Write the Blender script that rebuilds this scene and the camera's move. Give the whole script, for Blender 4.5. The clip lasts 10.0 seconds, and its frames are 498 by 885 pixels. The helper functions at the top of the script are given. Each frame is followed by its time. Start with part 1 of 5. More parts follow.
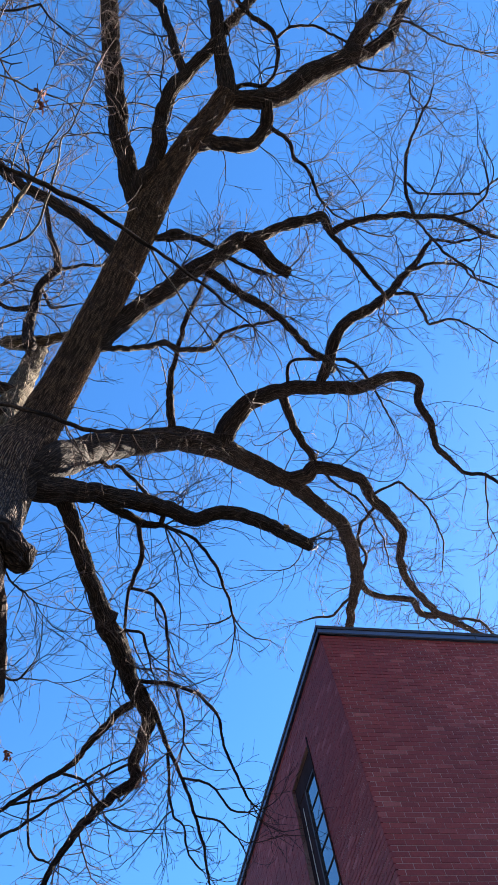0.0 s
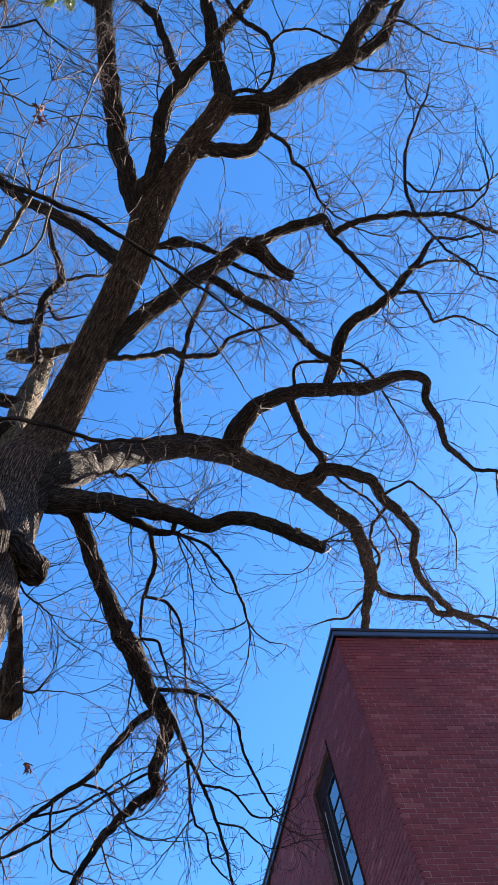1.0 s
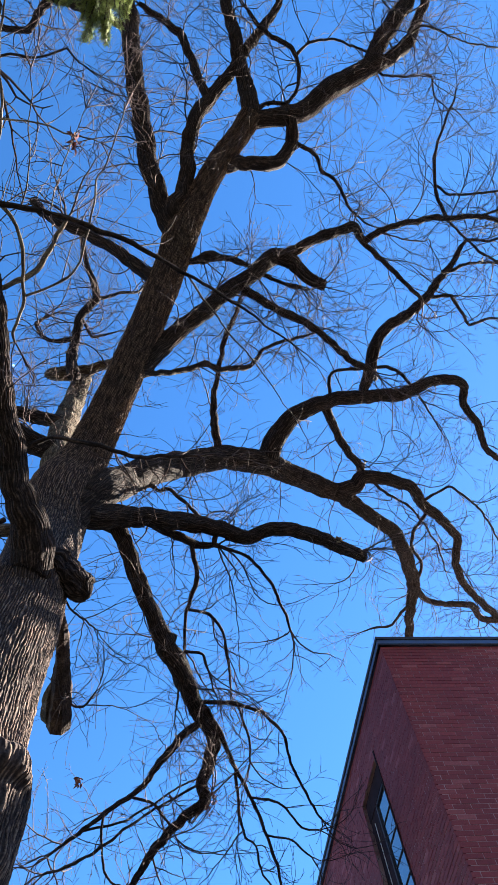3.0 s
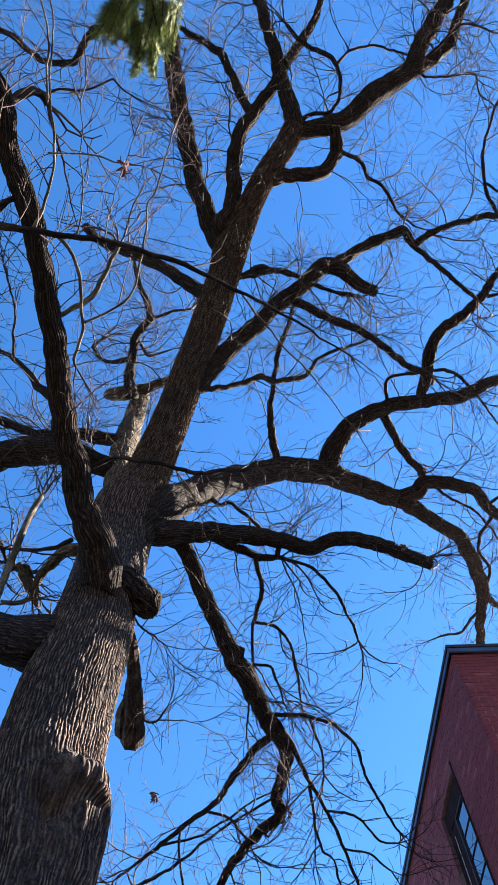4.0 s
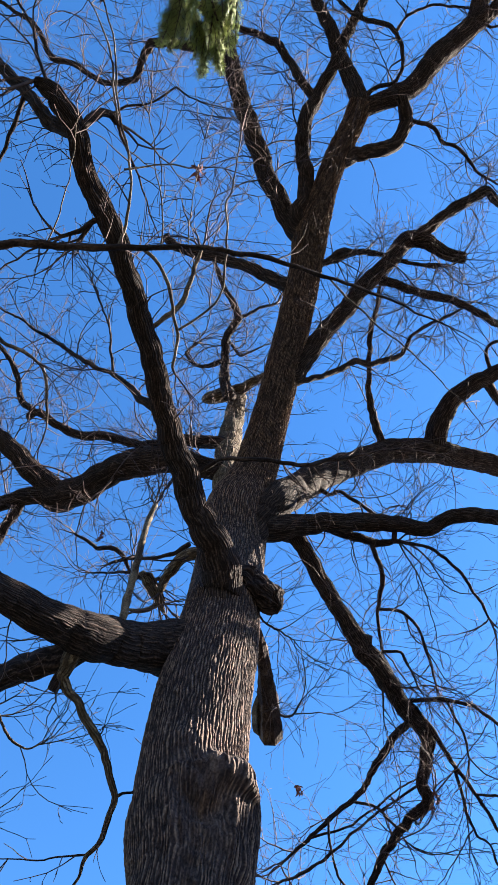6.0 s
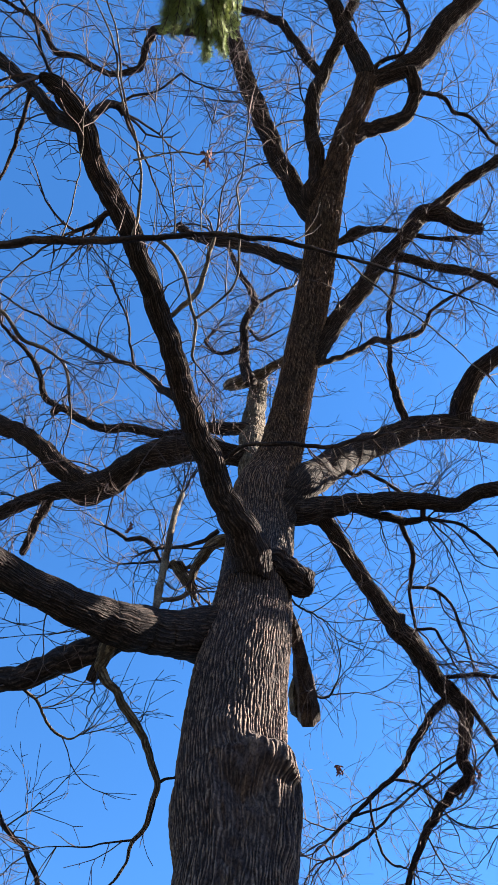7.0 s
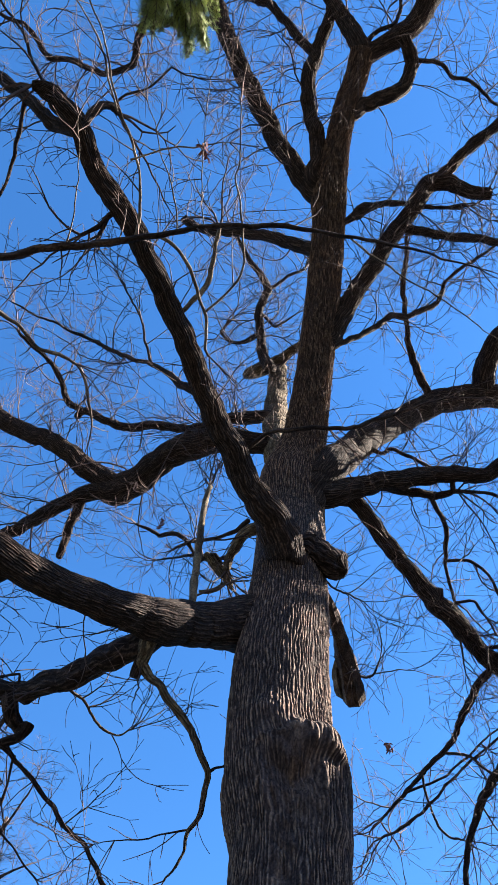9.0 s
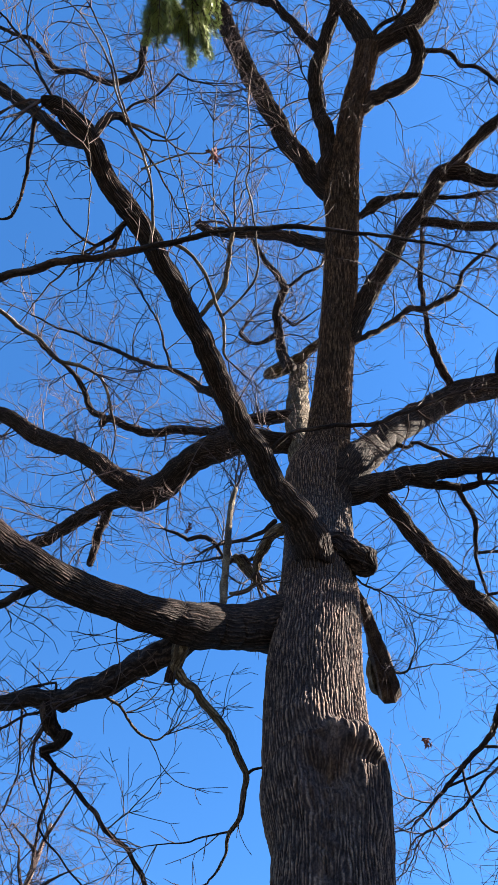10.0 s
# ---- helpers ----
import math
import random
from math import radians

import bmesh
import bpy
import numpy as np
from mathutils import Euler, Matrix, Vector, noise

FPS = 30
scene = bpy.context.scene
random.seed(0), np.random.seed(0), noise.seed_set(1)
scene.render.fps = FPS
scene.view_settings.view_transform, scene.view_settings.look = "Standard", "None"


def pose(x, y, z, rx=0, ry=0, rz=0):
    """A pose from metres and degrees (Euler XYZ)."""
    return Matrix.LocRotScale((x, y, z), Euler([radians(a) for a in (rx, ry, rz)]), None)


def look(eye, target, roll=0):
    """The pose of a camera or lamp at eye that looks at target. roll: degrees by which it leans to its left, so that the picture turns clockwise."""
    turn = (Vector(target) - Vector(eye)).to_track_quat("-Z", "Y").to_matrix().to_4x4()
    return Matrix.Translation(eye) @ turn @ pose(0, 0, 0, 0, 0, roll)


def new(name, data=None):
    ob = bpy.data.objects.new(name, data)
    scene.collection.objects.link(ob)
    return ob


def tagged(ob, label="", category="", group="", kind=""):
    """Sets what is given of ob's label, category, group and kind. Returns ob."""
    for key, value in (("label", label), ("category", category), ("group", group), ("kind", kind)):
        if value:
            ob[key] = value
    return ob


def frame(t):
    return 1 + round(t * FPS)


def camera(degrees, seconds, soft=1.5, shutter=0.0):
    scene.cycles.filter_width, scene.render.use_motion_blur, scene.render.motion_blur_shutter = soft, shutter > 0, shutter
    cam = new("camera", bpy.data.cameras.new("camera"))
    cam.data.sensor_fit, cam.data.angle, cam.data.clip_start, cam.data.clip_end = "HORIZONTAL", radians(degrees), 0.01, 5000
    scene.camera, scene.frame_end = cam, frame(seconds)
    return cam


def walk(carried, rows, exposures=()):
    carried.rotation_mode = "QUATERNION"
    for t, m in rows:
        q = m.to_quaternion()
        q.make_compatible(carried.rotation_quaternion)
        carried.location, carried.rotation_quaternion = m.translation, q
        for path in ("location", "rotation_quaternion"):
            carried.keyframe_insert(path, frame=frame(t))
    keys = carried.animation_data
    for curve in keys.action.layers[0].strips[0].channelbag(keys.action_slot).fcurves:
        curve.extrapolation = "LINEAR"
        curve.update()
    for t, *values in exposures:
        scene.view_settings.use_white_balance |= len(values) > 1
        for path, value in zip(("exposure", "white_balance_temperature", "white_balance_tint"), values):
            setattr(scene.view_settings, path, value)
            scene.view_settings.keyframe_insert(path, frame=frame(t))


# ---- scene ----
cam = camera(37.0, 10.0)
walk(cam, [
    (0.0, pose(0.000, 0.000, 1.600, 157.65, 6.37, -7.95)),
    (0.5, pose(-0.001, -0.005, 1.603, 157.90, 6.52, -7.02)),
    (1.0, pose(-0.005, -0.013, 1.605, 158.17, 6.51, -5.85)),
    (1.5, pose(-0.007, -0.012, 1.604, 158.36, 6.29, -5.00)),
    (2.0, pose(-0.026, -0.014, 1.604, 158.65, 5.77, -4.55)),
    (3.5, pose(-0.052, -0.086, 1.597, 159.43, 3.31, -1.53)),
    (4.0, pose(-0.065, -0.095, 1.592, 160.00, 1.45, 0.81)),
    (4.5, pose(-0.071, -0.091, 1.596, 160.23, 0.73, 2.63)),
    (5.0, pose(-0.078, -0.095, 1.598, 160.21, -0.12, 5.00)),
    (5.5, pose(-0.091, -0.094, 1.601, 160.00, -1.96, 7.20)),
    (6.0, pose(-0.111, -0.081, 1.615, 159.32, -3.39, 9.79)),
    (7.5, pose(-0.101, -0.079, 1.610, 157.55, -3.89, 14.17)),
    (8.0, pose(-0.083, -0.091, 1.600, 157.24, -3.77, 15.22)),
    (8.5, pose(-0.071, -0.097, 1.602, 156.86, -3.84, 16.65)),
    (9.0, pose(-0.054, -0.083, 1.606, 156.61, -4.18, 18.39)),
    (9.5, pose(-0.045, -0.083, 1.605, 156.42, -4.73, 20.59)),
    (10.0, pose(-0.036, -0.101, 1.603, 156.31, -4.84, 21.57)),
], exposures=[(0.0, 3.44), (10.0, 3.41)])

# ---- world and sun ----
SUN_AZ, SUN_EL = 66.0, 41.0   # clockwise from +y, above the horizon
world = bpy.data.worlds.new("sky")
scene.world = world
world.use_nodes = True
wn = world.node_tree.nodes
sky = wn.new("ShaderNodeTexSky")
sky.sky_type, sky.sun_disc = "NISHITA", False
sky.sun_elevation, sky.sun_rotation = radians(SUN_EL), radians(SUN_AZ)
sky.air_density, sky.dust_density, sky.ozone_density = 1.0, 0.06, 5.0
deep = wn.new("ShaderNodeHueSaturation")
deep.inputs["Hue"].default_value, deep.inputs["Saturation"].default_value = 0.502, 1.203
world.node_tree.links.new(sky.outputs[0], deep.inputs["Color"])
world.node_tree.links.new(deep.outputs[0], wn["Background"].inputs[0])
wn["Background"].inputs[1].default_value = 0.0330
sun = new("sun", bpy.data.lights.new("sun", "SUN"))
sun.data.energy, sun.data.angle, sun.data.color = 5.0, radians(0.5), (1.0, 0.88, 0.72)
sun_way = Vector((math.sin(radians(SUN_AZ)) * math.cos(radians(SUN_EL)), math.cos(radians(SUN_AZ)) * math.cos(radians(SUN_EL)), math.sin(radians(SUN_EL))))
sun.matrix_world = look(sun_way * 60, (0, 0, 0))


# ---- materials ----
def material(name, rough=0.8, metal=0.0):
    m = bpy.data.materials.new(name)
    m.use_nodes = True
    b = m.node_tree.nodes["Principled BSDF"]
    b.inputs["Roughness"].default_value, b.inputs["Metallic"].default_value = rough, metal
    return m, m.node_tree.nodes, m.node_tree.links, b


def ramp(nodes, links, source, stops):
    r = nodes.new("ShaderNodeValToRGB")
    while len(r.color_ramp.elements) < len(stops):
        r.color_ramp.elements.new(0.5)
    for e, (p, c) in zip(r.color_ramp.elements, stops):
        e.position, e.color = p, (*c, 1)
    links.new(source, r.inputs[0])
    return r.outputs[0]


def bump(nodes, links, b, height, strength, distance):
    n = nodes.new("ShaderNodeBump")
    n.inputs["Strength"].default_value, n.inputs["Distance"].default_value = strength, distance
    links.new(height, n.inputs["Height"])
    links.new(n.outputs[0], b.inputs["Normal"])


def scaled(nodes, links, source, scale):
    n = nodes.new("ShaderNodeMapping")
    n.inputs["Scale"].default_value = scale
    links.new(source, n.inputs[0])
    return n.outputs[0]


def noise_tex(nodes, links, vector, scale, detail=4.0, distort=0.0):
    n = nodes.new("ShaderNodeTexNoise")
    n.inputs["Scale"].default_value, n.inputs["Detail"].default_value, n.inputs["Distortion"].default_value = scale, detail, distort
    links.new(vector, n.inputs["Vector"])
    return n.outputs["Fac"]


def mixed(nodes, links, kind, fac, a, b):
    n = nodes.new("ShaderNodeMix")
    n.data_type, n.blend_type = "RGBA", kind
    n.inputs["Factor"].default_value = fac
    links.new(a, n.inputs["A"])
    links.new(b, n.inputs["B"])
    return n.outputs["Result"]


def bark_material(name, dark, mid, light, size, stretch, depth):
    """Furrowed bark, with ridges of that width that run along the limb."""
    m, nodes, links, b = material(name, 0.95)
    b.inputs["Specular IOR Level"].default_value = 0.12
    place = nodes.new("ShaderNodeAttribute")
    place.attribute_name = "bark"
    place = place.outputs["Vector"]
    warp = nodes.new("ShaderNodeTexNoise")
    warp.inputs["Scale"].default_value, warp.inputs["Detail"].default_value = 0.35 / size, 2.0
    links.new(place, warp.inputs["Vector"])
    shift = nodes.new("ShaderNodeVectorMath")
    shift.operation = "MULTIPLY_ADD"
    links.new(warp.outputs["Color"], shift.inputs[0])
    shift.inputs[1].default_value = (size * 0.8, size * 0.8, size * 2.0)
    links.new(place, shift.inputs[2])
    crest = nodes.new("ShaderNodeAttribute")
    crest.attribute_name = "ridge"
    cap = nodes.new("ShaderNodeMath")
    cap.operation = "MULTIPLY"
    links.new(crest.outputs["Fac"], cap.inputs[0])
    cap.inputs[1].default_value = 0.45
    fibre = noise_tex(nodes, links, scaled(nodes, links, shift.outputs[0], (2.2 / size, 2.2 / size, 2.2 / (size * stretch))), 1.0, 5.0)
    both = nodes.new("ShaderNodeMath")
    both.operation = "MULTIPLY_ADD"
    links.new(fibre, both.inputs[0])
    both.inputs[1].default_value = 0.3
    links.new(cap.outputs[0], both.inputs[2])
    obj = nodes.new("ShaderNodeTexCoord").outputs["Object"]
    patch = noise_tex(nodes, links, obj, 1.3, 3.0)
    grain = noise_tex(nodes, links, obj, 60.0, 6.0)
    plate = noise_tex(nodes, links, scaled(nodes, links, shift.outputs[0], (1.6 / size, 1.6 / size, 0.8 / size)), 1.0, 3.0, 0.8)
    # Partly bark tone, partly painted shade: dark in the furrows, light on crests.
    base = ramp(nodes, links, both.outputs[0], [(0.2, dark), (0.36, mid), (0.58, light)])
    worn = nodes.new("ShaderNodeAttribute")
    worn.attribute_name = "worn"
    worn_base = nodes.new("ShaderNodeMix")
    worn_base.data_type = "RGBA"
    links.new(worn.outputs["Fac"], worn_base.inputs["Factor"])
    links.new(base, worn_base.inputs["A"])
    links.new(ramp(nodes, links, noise_tex(nodes, links, scaled(nodes, links, shift.outputs[0], (9.0, 9.0, 3.0)), 1.0, 5.0, 0.6), [(0.35, [c * 0.9 for c in dark]), (0.55, [c * 0.8 for c in mid]), (0.72, [c * 0.75 for c in light])]), worn_base.inputs["B"])
    tone = ramp(nodes, links, patch, [(0.3, (0.75, 0.77, 0.74)), (0.7, (1.12, 1.02, 0.94))])
    fleck = mixed(nodes, links, "MULTIPLY", 1.0, ramp(nodes, links, grain, [(0.32, (0.6, 0.6, 0.62)), (0.68, (1.4, 1.37, 1.33))]), ramp(nodes, links, plate, [(0.36, (0.5, 0.48, 0.5)), (0.52, (1.08, 1.08, 1.07))]))
    links.new(mixed(nodes, links, "MULTIPLY", 1.0, mixed(nodes, links, "MULTIPLY", 1.0, worn_base.outputs["Result"], tone), fleck), b.inputs["Base Color"])
    height = nodes.new("ShaderNodeMath")
    height.operation = "MULTIPLY_ADD"
    links.new(grain, height.inputs[0])
    height.inputs[1].default_value = 0.3
    rough_top = nodes.new("ShaderNodeMath")
    rough_top.operation = "MULTIPLY_ADD"
    links.new(plate, rough_top.inputs[0])
    rough_top.inputs[1].default_value = 0.7
    links.new(both.outputs[0], rough_top.inputs[2])
    links.new(rough_top.outputs[0], height.inputs[2])
    bump(nodes, links, b, height.outputs[0], 1.0, depth)
    firm = nodes.new("ShaderNodeMath")
    firm.operation = "MULTIPLY_ADD"
    links.new(worn.outputs["Fac"], firm.inputs[0])
    firm.inputs[1].default_value, firm.inputs[2].default_value = -0.8, 1.0
    links.new(firm.outputs[0], b.inputs["Normal"].links[0].from_node.inputs["Strength"])
    return m


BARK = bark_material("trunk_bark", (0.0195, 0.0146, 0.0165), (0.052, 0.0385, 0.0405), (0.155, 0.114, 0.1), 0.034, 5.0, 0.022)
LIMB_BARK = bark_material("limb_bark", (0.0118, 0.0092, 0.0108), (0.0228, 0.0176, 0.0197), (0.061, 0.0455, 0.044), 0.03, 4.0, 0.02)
# Serves weathered wood and branches whose sunlight is painted as pale bark.
PALE_AND_LIT_BARK = bark_material("pale_and_lit_bark", (0.045, 0.036, 0.03), (0.085, 0.07, 0.057), (0.17, 0.145, 0.118), 0.035, 8.0, 0.02)
# Young bark lightened as if sunlit; conifer stems share it.
LIT_YOUNG_BARK = bark_material("lit_young_bark", (0.03, 0.025, 0.025), (0.08, 0.07, 0.066), (0.22, 0.2, 0.185), 0.012, 5.0, 0.004)


def plain(name, colours, rough, scale, relief=0.0, metal=0.0, gloss=0.5):
    m, nodes, links, b = material(name, rough, metal)
    b.inputs["Specular IOR Level"].default_value = gloss
    obj = nodes.new("ShaderNodeTexCoord").outputs["Object"]
    n = noise_tex(nodes, links, obj, scale, 6.0)
    links.new(ramp(nodes, links, n, [(0.3, colours[0]), (0.7, colours[1])]), b.inputs["Base Color"])
    if relief:
        bump(nodes, links, b, noise_tex(nodes, links, obj, scale * 8, 4.0), 0.6, relief)
    return m


TWIG = plain("twig_bark", ((0.02, 0.0135, 0.0155), (0.066, 0.047, 0.046)), 0.9, 9.0, gloss=0.1)
WOOD_END = plain("weathered_wood", ((0.08, 0.06, 0.042), (0.2, 0.155, 0.11)), 0.85, 14.0, 0.004)
MORTAR = plain("mortar", ((0.12, 0.05, 0.052), (0.42, 0.3, 0.29)), 0.95, 0.55, 0.003)
COPING = plain("coping_metal", ((0.05, 0.075, 0.155), (0.075, 0.105, 0.2)), 0.4, 3.0, 0.0, 0.3)
FRAME = plain("dark_frame", ((0.02, 0.017, 0.022), (0.038, 0.032, 0.04)), 0.6, 6.0, gloss=0.25)
TRIM = plain("dark_trim", ((0.016, 0.008, 0.01), (0.028, 0.014, 0.018)), 0.95, 6.0, gloss=0.1)
FRAME_EDGE = plain("pale_sealant", ((0.4, 0.38, 0.36), (0.55, 0.52, 0.5)), 0.7, 6.0)
ROOF = plain("roof_gravel", ((0.16, 0.15, 0.14), (0.3, 0.29, 0.28)), 0.95, 5.0, 0.01)
NEEDLE = plain("fir_needle", ((0.05, 0.08, 0.016), (0.165, 0.2, 0.045)), 0.6, 12.0, gloss=0.3)
DEAD_LEAF = plain("dead_leaf", ((0.085, 0.03, 0.027), (0.15, 0.065, 0.052)), 0.9, 20.0, gloss=0.1)


def brick_material():
    m, nodes, links, b = material("red_brick", 0.72)
    b.inputs["Specular IOR Level"].default_value = 0.34
    info = nodes.new("ShaderNodeObjectInfo").outputs["Random"]
    isle = nodes.new("ShaderNodeNewGeometry").outputs["Random Per Island"]
    add = nodes.new("ShaderNodeMath")
    add.operation = "ADD"
    links.new(info, add.inputs[0])
    links.new(isle, add.inputs[1])
    wrap = nodes.new("ShaderNodeMath")
    wrap.operation = "FRACT"
    links.new(add.outputs[0], wrap.inputs[0])
    obj = nodes.new("ShaderNodeTexCoord").outputs["Object"]
    tone = ramp(nodes, links, wrap.outputs[0], [(0.0, (0.15, 0.0185, 0.021)), (0.5, (0.178, 0.0225, 0.0245)), (0.9, (0.2, 0.028, 0.0295)), (0.99, (0.25, 0.06, 0.06))])
    grit = ramp(nodes, links, noise_tex(nodes, links, obj, 45.0, 5.0), [(0.3, (0.75, 0.75, 0.78)), (0.7, (1.15, 1.12, 1.1))])
    stain = ramp(nodes, links, noise_tex(nodes, links, obj, 0.9, 4.0), [(0.3, (0.82, 0.8, 0.84)), (0.7, (1.1, 1.08, 1.06))])
    links.new(mixed(nodes, links, "MULTIPLY", 1.0, mixed(nodes, links, "MULTIPLY", 1.0, tone, grit), stain), b.inputs["Base Color"])
    bump(nodes, links, b, noise_tex(nodes, links, obj, 90.0, 4.0), 0.5, 0.003)
    return m


BRICK = brick_material()


def glass_material():
    m, nodes, links, b = material("window_glass", 0.04)
    b.inputs["Base Color"].default_value = (0.03, 0.035, 0.04, 1)
    b.inputs["IOR"].default_value = 2.3
    b.inputs["Coat Weight"].default_value = 1.0
    b.inputs["Coat Roughness"].default_value = 0.08
    obj = nodes.new("ShaderNodeTexCoord").outputs["Object"]
    bump(nodes, links, b, noise_tex(nodes, links, obj, 5.0, 3.0), 0.12, 0.02)
    return m


GLASS = glass_material()


def lawn_material():
    m, nodes, links, b = material("lawn", 0.95)
    obj = nodes.new("ShaderNodeTexCoord").outputs["Object"]
    a = ramp(nodes, links, noise_tex(nodes, links, obj, 0.4, 6.0), [(0.35, (0.02, 0.023, 0.016)), (0.65, (0.034, 0.034, 0.028))])
    c = ramp(nodes, links, noise_tex(nodes, links, obj, 25.0, 6.0), [(0.3, (0.6, 0.6, 0.6)), (0.7, (1.3, 1.25, 1.1))])
    links.new(mixed(nodes, links, "MULTIPLY", 1.0, a, c), b.inputs["Base Color"])
    bump(nodes, links, b, noise_tex(nodes, links, obj, 60.0, 5.0), 0.8, 0.03)
    return m


LAWN = lawn_material()


# ---- mesh helpers ----
def mesh_object(name, verts, faces, mat, parent=None, along=None, smooth=True, label="", kind="", worn=None):
    me = bpy.data.meshes.new(name)
    me.from_pydata([tuple(v) for v in verts], [], faces)
    if along is not None:
        layer = me.attributes.new("bark", "FLOAT_VECTOR", "POINT")
        along = np.asarray(along, np.float32)
        layer.data.foreach_set("vector", along[:, :3].ravel())
        layer = me.attributes.new("ridge", "FLOAT", "POINT")
        layer.data.foreach_set("value", along[:, 3].copy())
    if worn is not None:
        layer = me.attributes.new("worn", "FLOAT", "POINT")
        layer.data.foreach_set("value", np.asarray(worn, np.float32))
    me.polygons.foreach_set("use_smooth", [smooth] * len(me.polygons))
    me.materials.append(mat)
    me.update()
    ob = new(name, me)
    if parent is not None:
        ob.parent = parent
    return tagged(ob, label=label, kind=kind)


def part(name, bm, mat, parent=None, label="", kind=""):
    me = bpy.data.meshes.new(name)
    bm.to_mesh(me)
    bm.free()
    me.materials.append(mat)
    ob = new(name, me)
    if parent is not None:
        ob.parent = parent
    return tagged(ob, label=label, kind=kind)


def thing(name, label, category, group=""):
    return tagged(new(name), label=label, category=category, group=group)


def add_box(bm, lo, hi, turn=None):
    m = Matrix.Translation([(a + b) / 2 for a, b in zip(lo, hi)]) @ Matrix.Diagonal((*[b - a for a, b in zip(lo, hi)], 1))
    bmesh.ops.create_cube(bm, size=1.0, matrix=(turn @ m) if turn else m)
    return bm


def box_part(name, lo, hi, mat, parent, turn=None, label="", bevel=0.0):
    bm = add_box(bmesh.new(), lo, hi, turn)
    if bevel:
        bmesh.ops.bevel(bm, geom=bm.edges[:], offset=bevel, segments=2, affect="EDGES")
    return part(name, bm, mat, parent, label)


def smooth_line(points, step, stiff=0.0):
    """A Catmull-Rom line through rows of x, y, z, radius, in steps of about that length; stiff: how angular it is."""
    p = np.array(points, float)
    p = np.vstack([2 * p[0] - p[1], p, 2 * p[-1] - p[-2]])
    out = []
    for i in range(1, len(p) - 2):
        n = max(2, int(math.ceil(np.linalg.norm(p[i + 1, :3] - p[i, :3]) / step)))
        t = np.linspace(0, 1, n, endpoint=False)[:, None]
        a, b, c, d = p[i - 1], p[i], p[i + 1], p[i + 2]
        curve = 0.5 * (2 * b + (c - a) * t + (2 * a - 5 * b + 4 * c - d) * t**2 + (3 * b - a - 3 * c + d) * t**3)
        out.append(curve * (1 - stiff) + (b + (c - b) * t) * stiff)
    out = np.vstack(out + [p[-2:-1]])
    out[:, 3] = np.maximum(out[:, 3], 0.002)
    return out


def crooked(line, seed):
    """The same line with the kinks and wobbles of grown wood."""
    run = np.r_[0, np.cumsum(np.linalg.norm(np.diff(line[:, :3], axis=0), axis=1))]
    out = line.copy()
    for i, row in enumerate(line):
        q = Vector(row[:3]) + Vector((seed, 0, 0))
        size = min(0.028, 0.019 + 0.12 * row[3]) * min(1.0, run[i] / 0.3)
        shift = noise.noise_vector(q * 3.0) + 0.75 * noise.noise_vector(q * 7.5) + (0.3 * noise.noise_vector(q * 17.0) if row[3] < 0.09 else Vector())
        out[i, :3] += np.array(shift) * size
    return out


def rings(line):
    """Frames along a line: for each row two unit vectors across it, turned as little as can be."""
    tangent = np.gradient(line[:, :3], axis=0)
    tangent /= np.linalg.norm(tangent, axis=1)[:, None] + 1e-9
    side = np.cross(tangent[0], (0.3, 0.2, 0.9))
    if np.linalg.norm(side) < 0.1:
        side = np.cross(tangent[0], (1, 0, 0))
    sides = []
    for d in tangent:
        side = side - d * (side @ d)
        side /= np.linalg.norm(side)
        sides.append(side)
    sides = np.array(sides)
    return sides, np.cross(tangent, sides), tangent


def ridge(turn, radius, run, count, pitch, seed):
    """Wavy bark ridges that split and join, 0 to 1, at an angle round a limb and a run along it."""
    c, s = math.cos(turn) * radius, math.sin(turn) * radius
    bend = 0.75 * noise.noise(Vector((c / (2.2 * pitch) + seed, s / (2.2 * pitch), run / (9 * pitch))))
    bend += 0.38 * noise.noise(Vector((c / (0.8 * pitch) + seed, s / (0.8 * pitch), run / (2.4 * pitch))))
    wave = 0.5 + 0.5 * math.sin(count * turn + 2 * math.pi * bend)
    fade = noise.noise(Vector((c / pitch - seed, s / pitch, run / (4.5 * pitch))))
    crumb = noise.noise(Vector((c / (0.35 * pitch), s / (0.35 * pitch) + seed, run / (0.7 * pitch))))
    return max(0.0, wave ** 1.05 * (0.8 + 0.8 * fade) + 0.14 * fade + 0.42 * crumb)


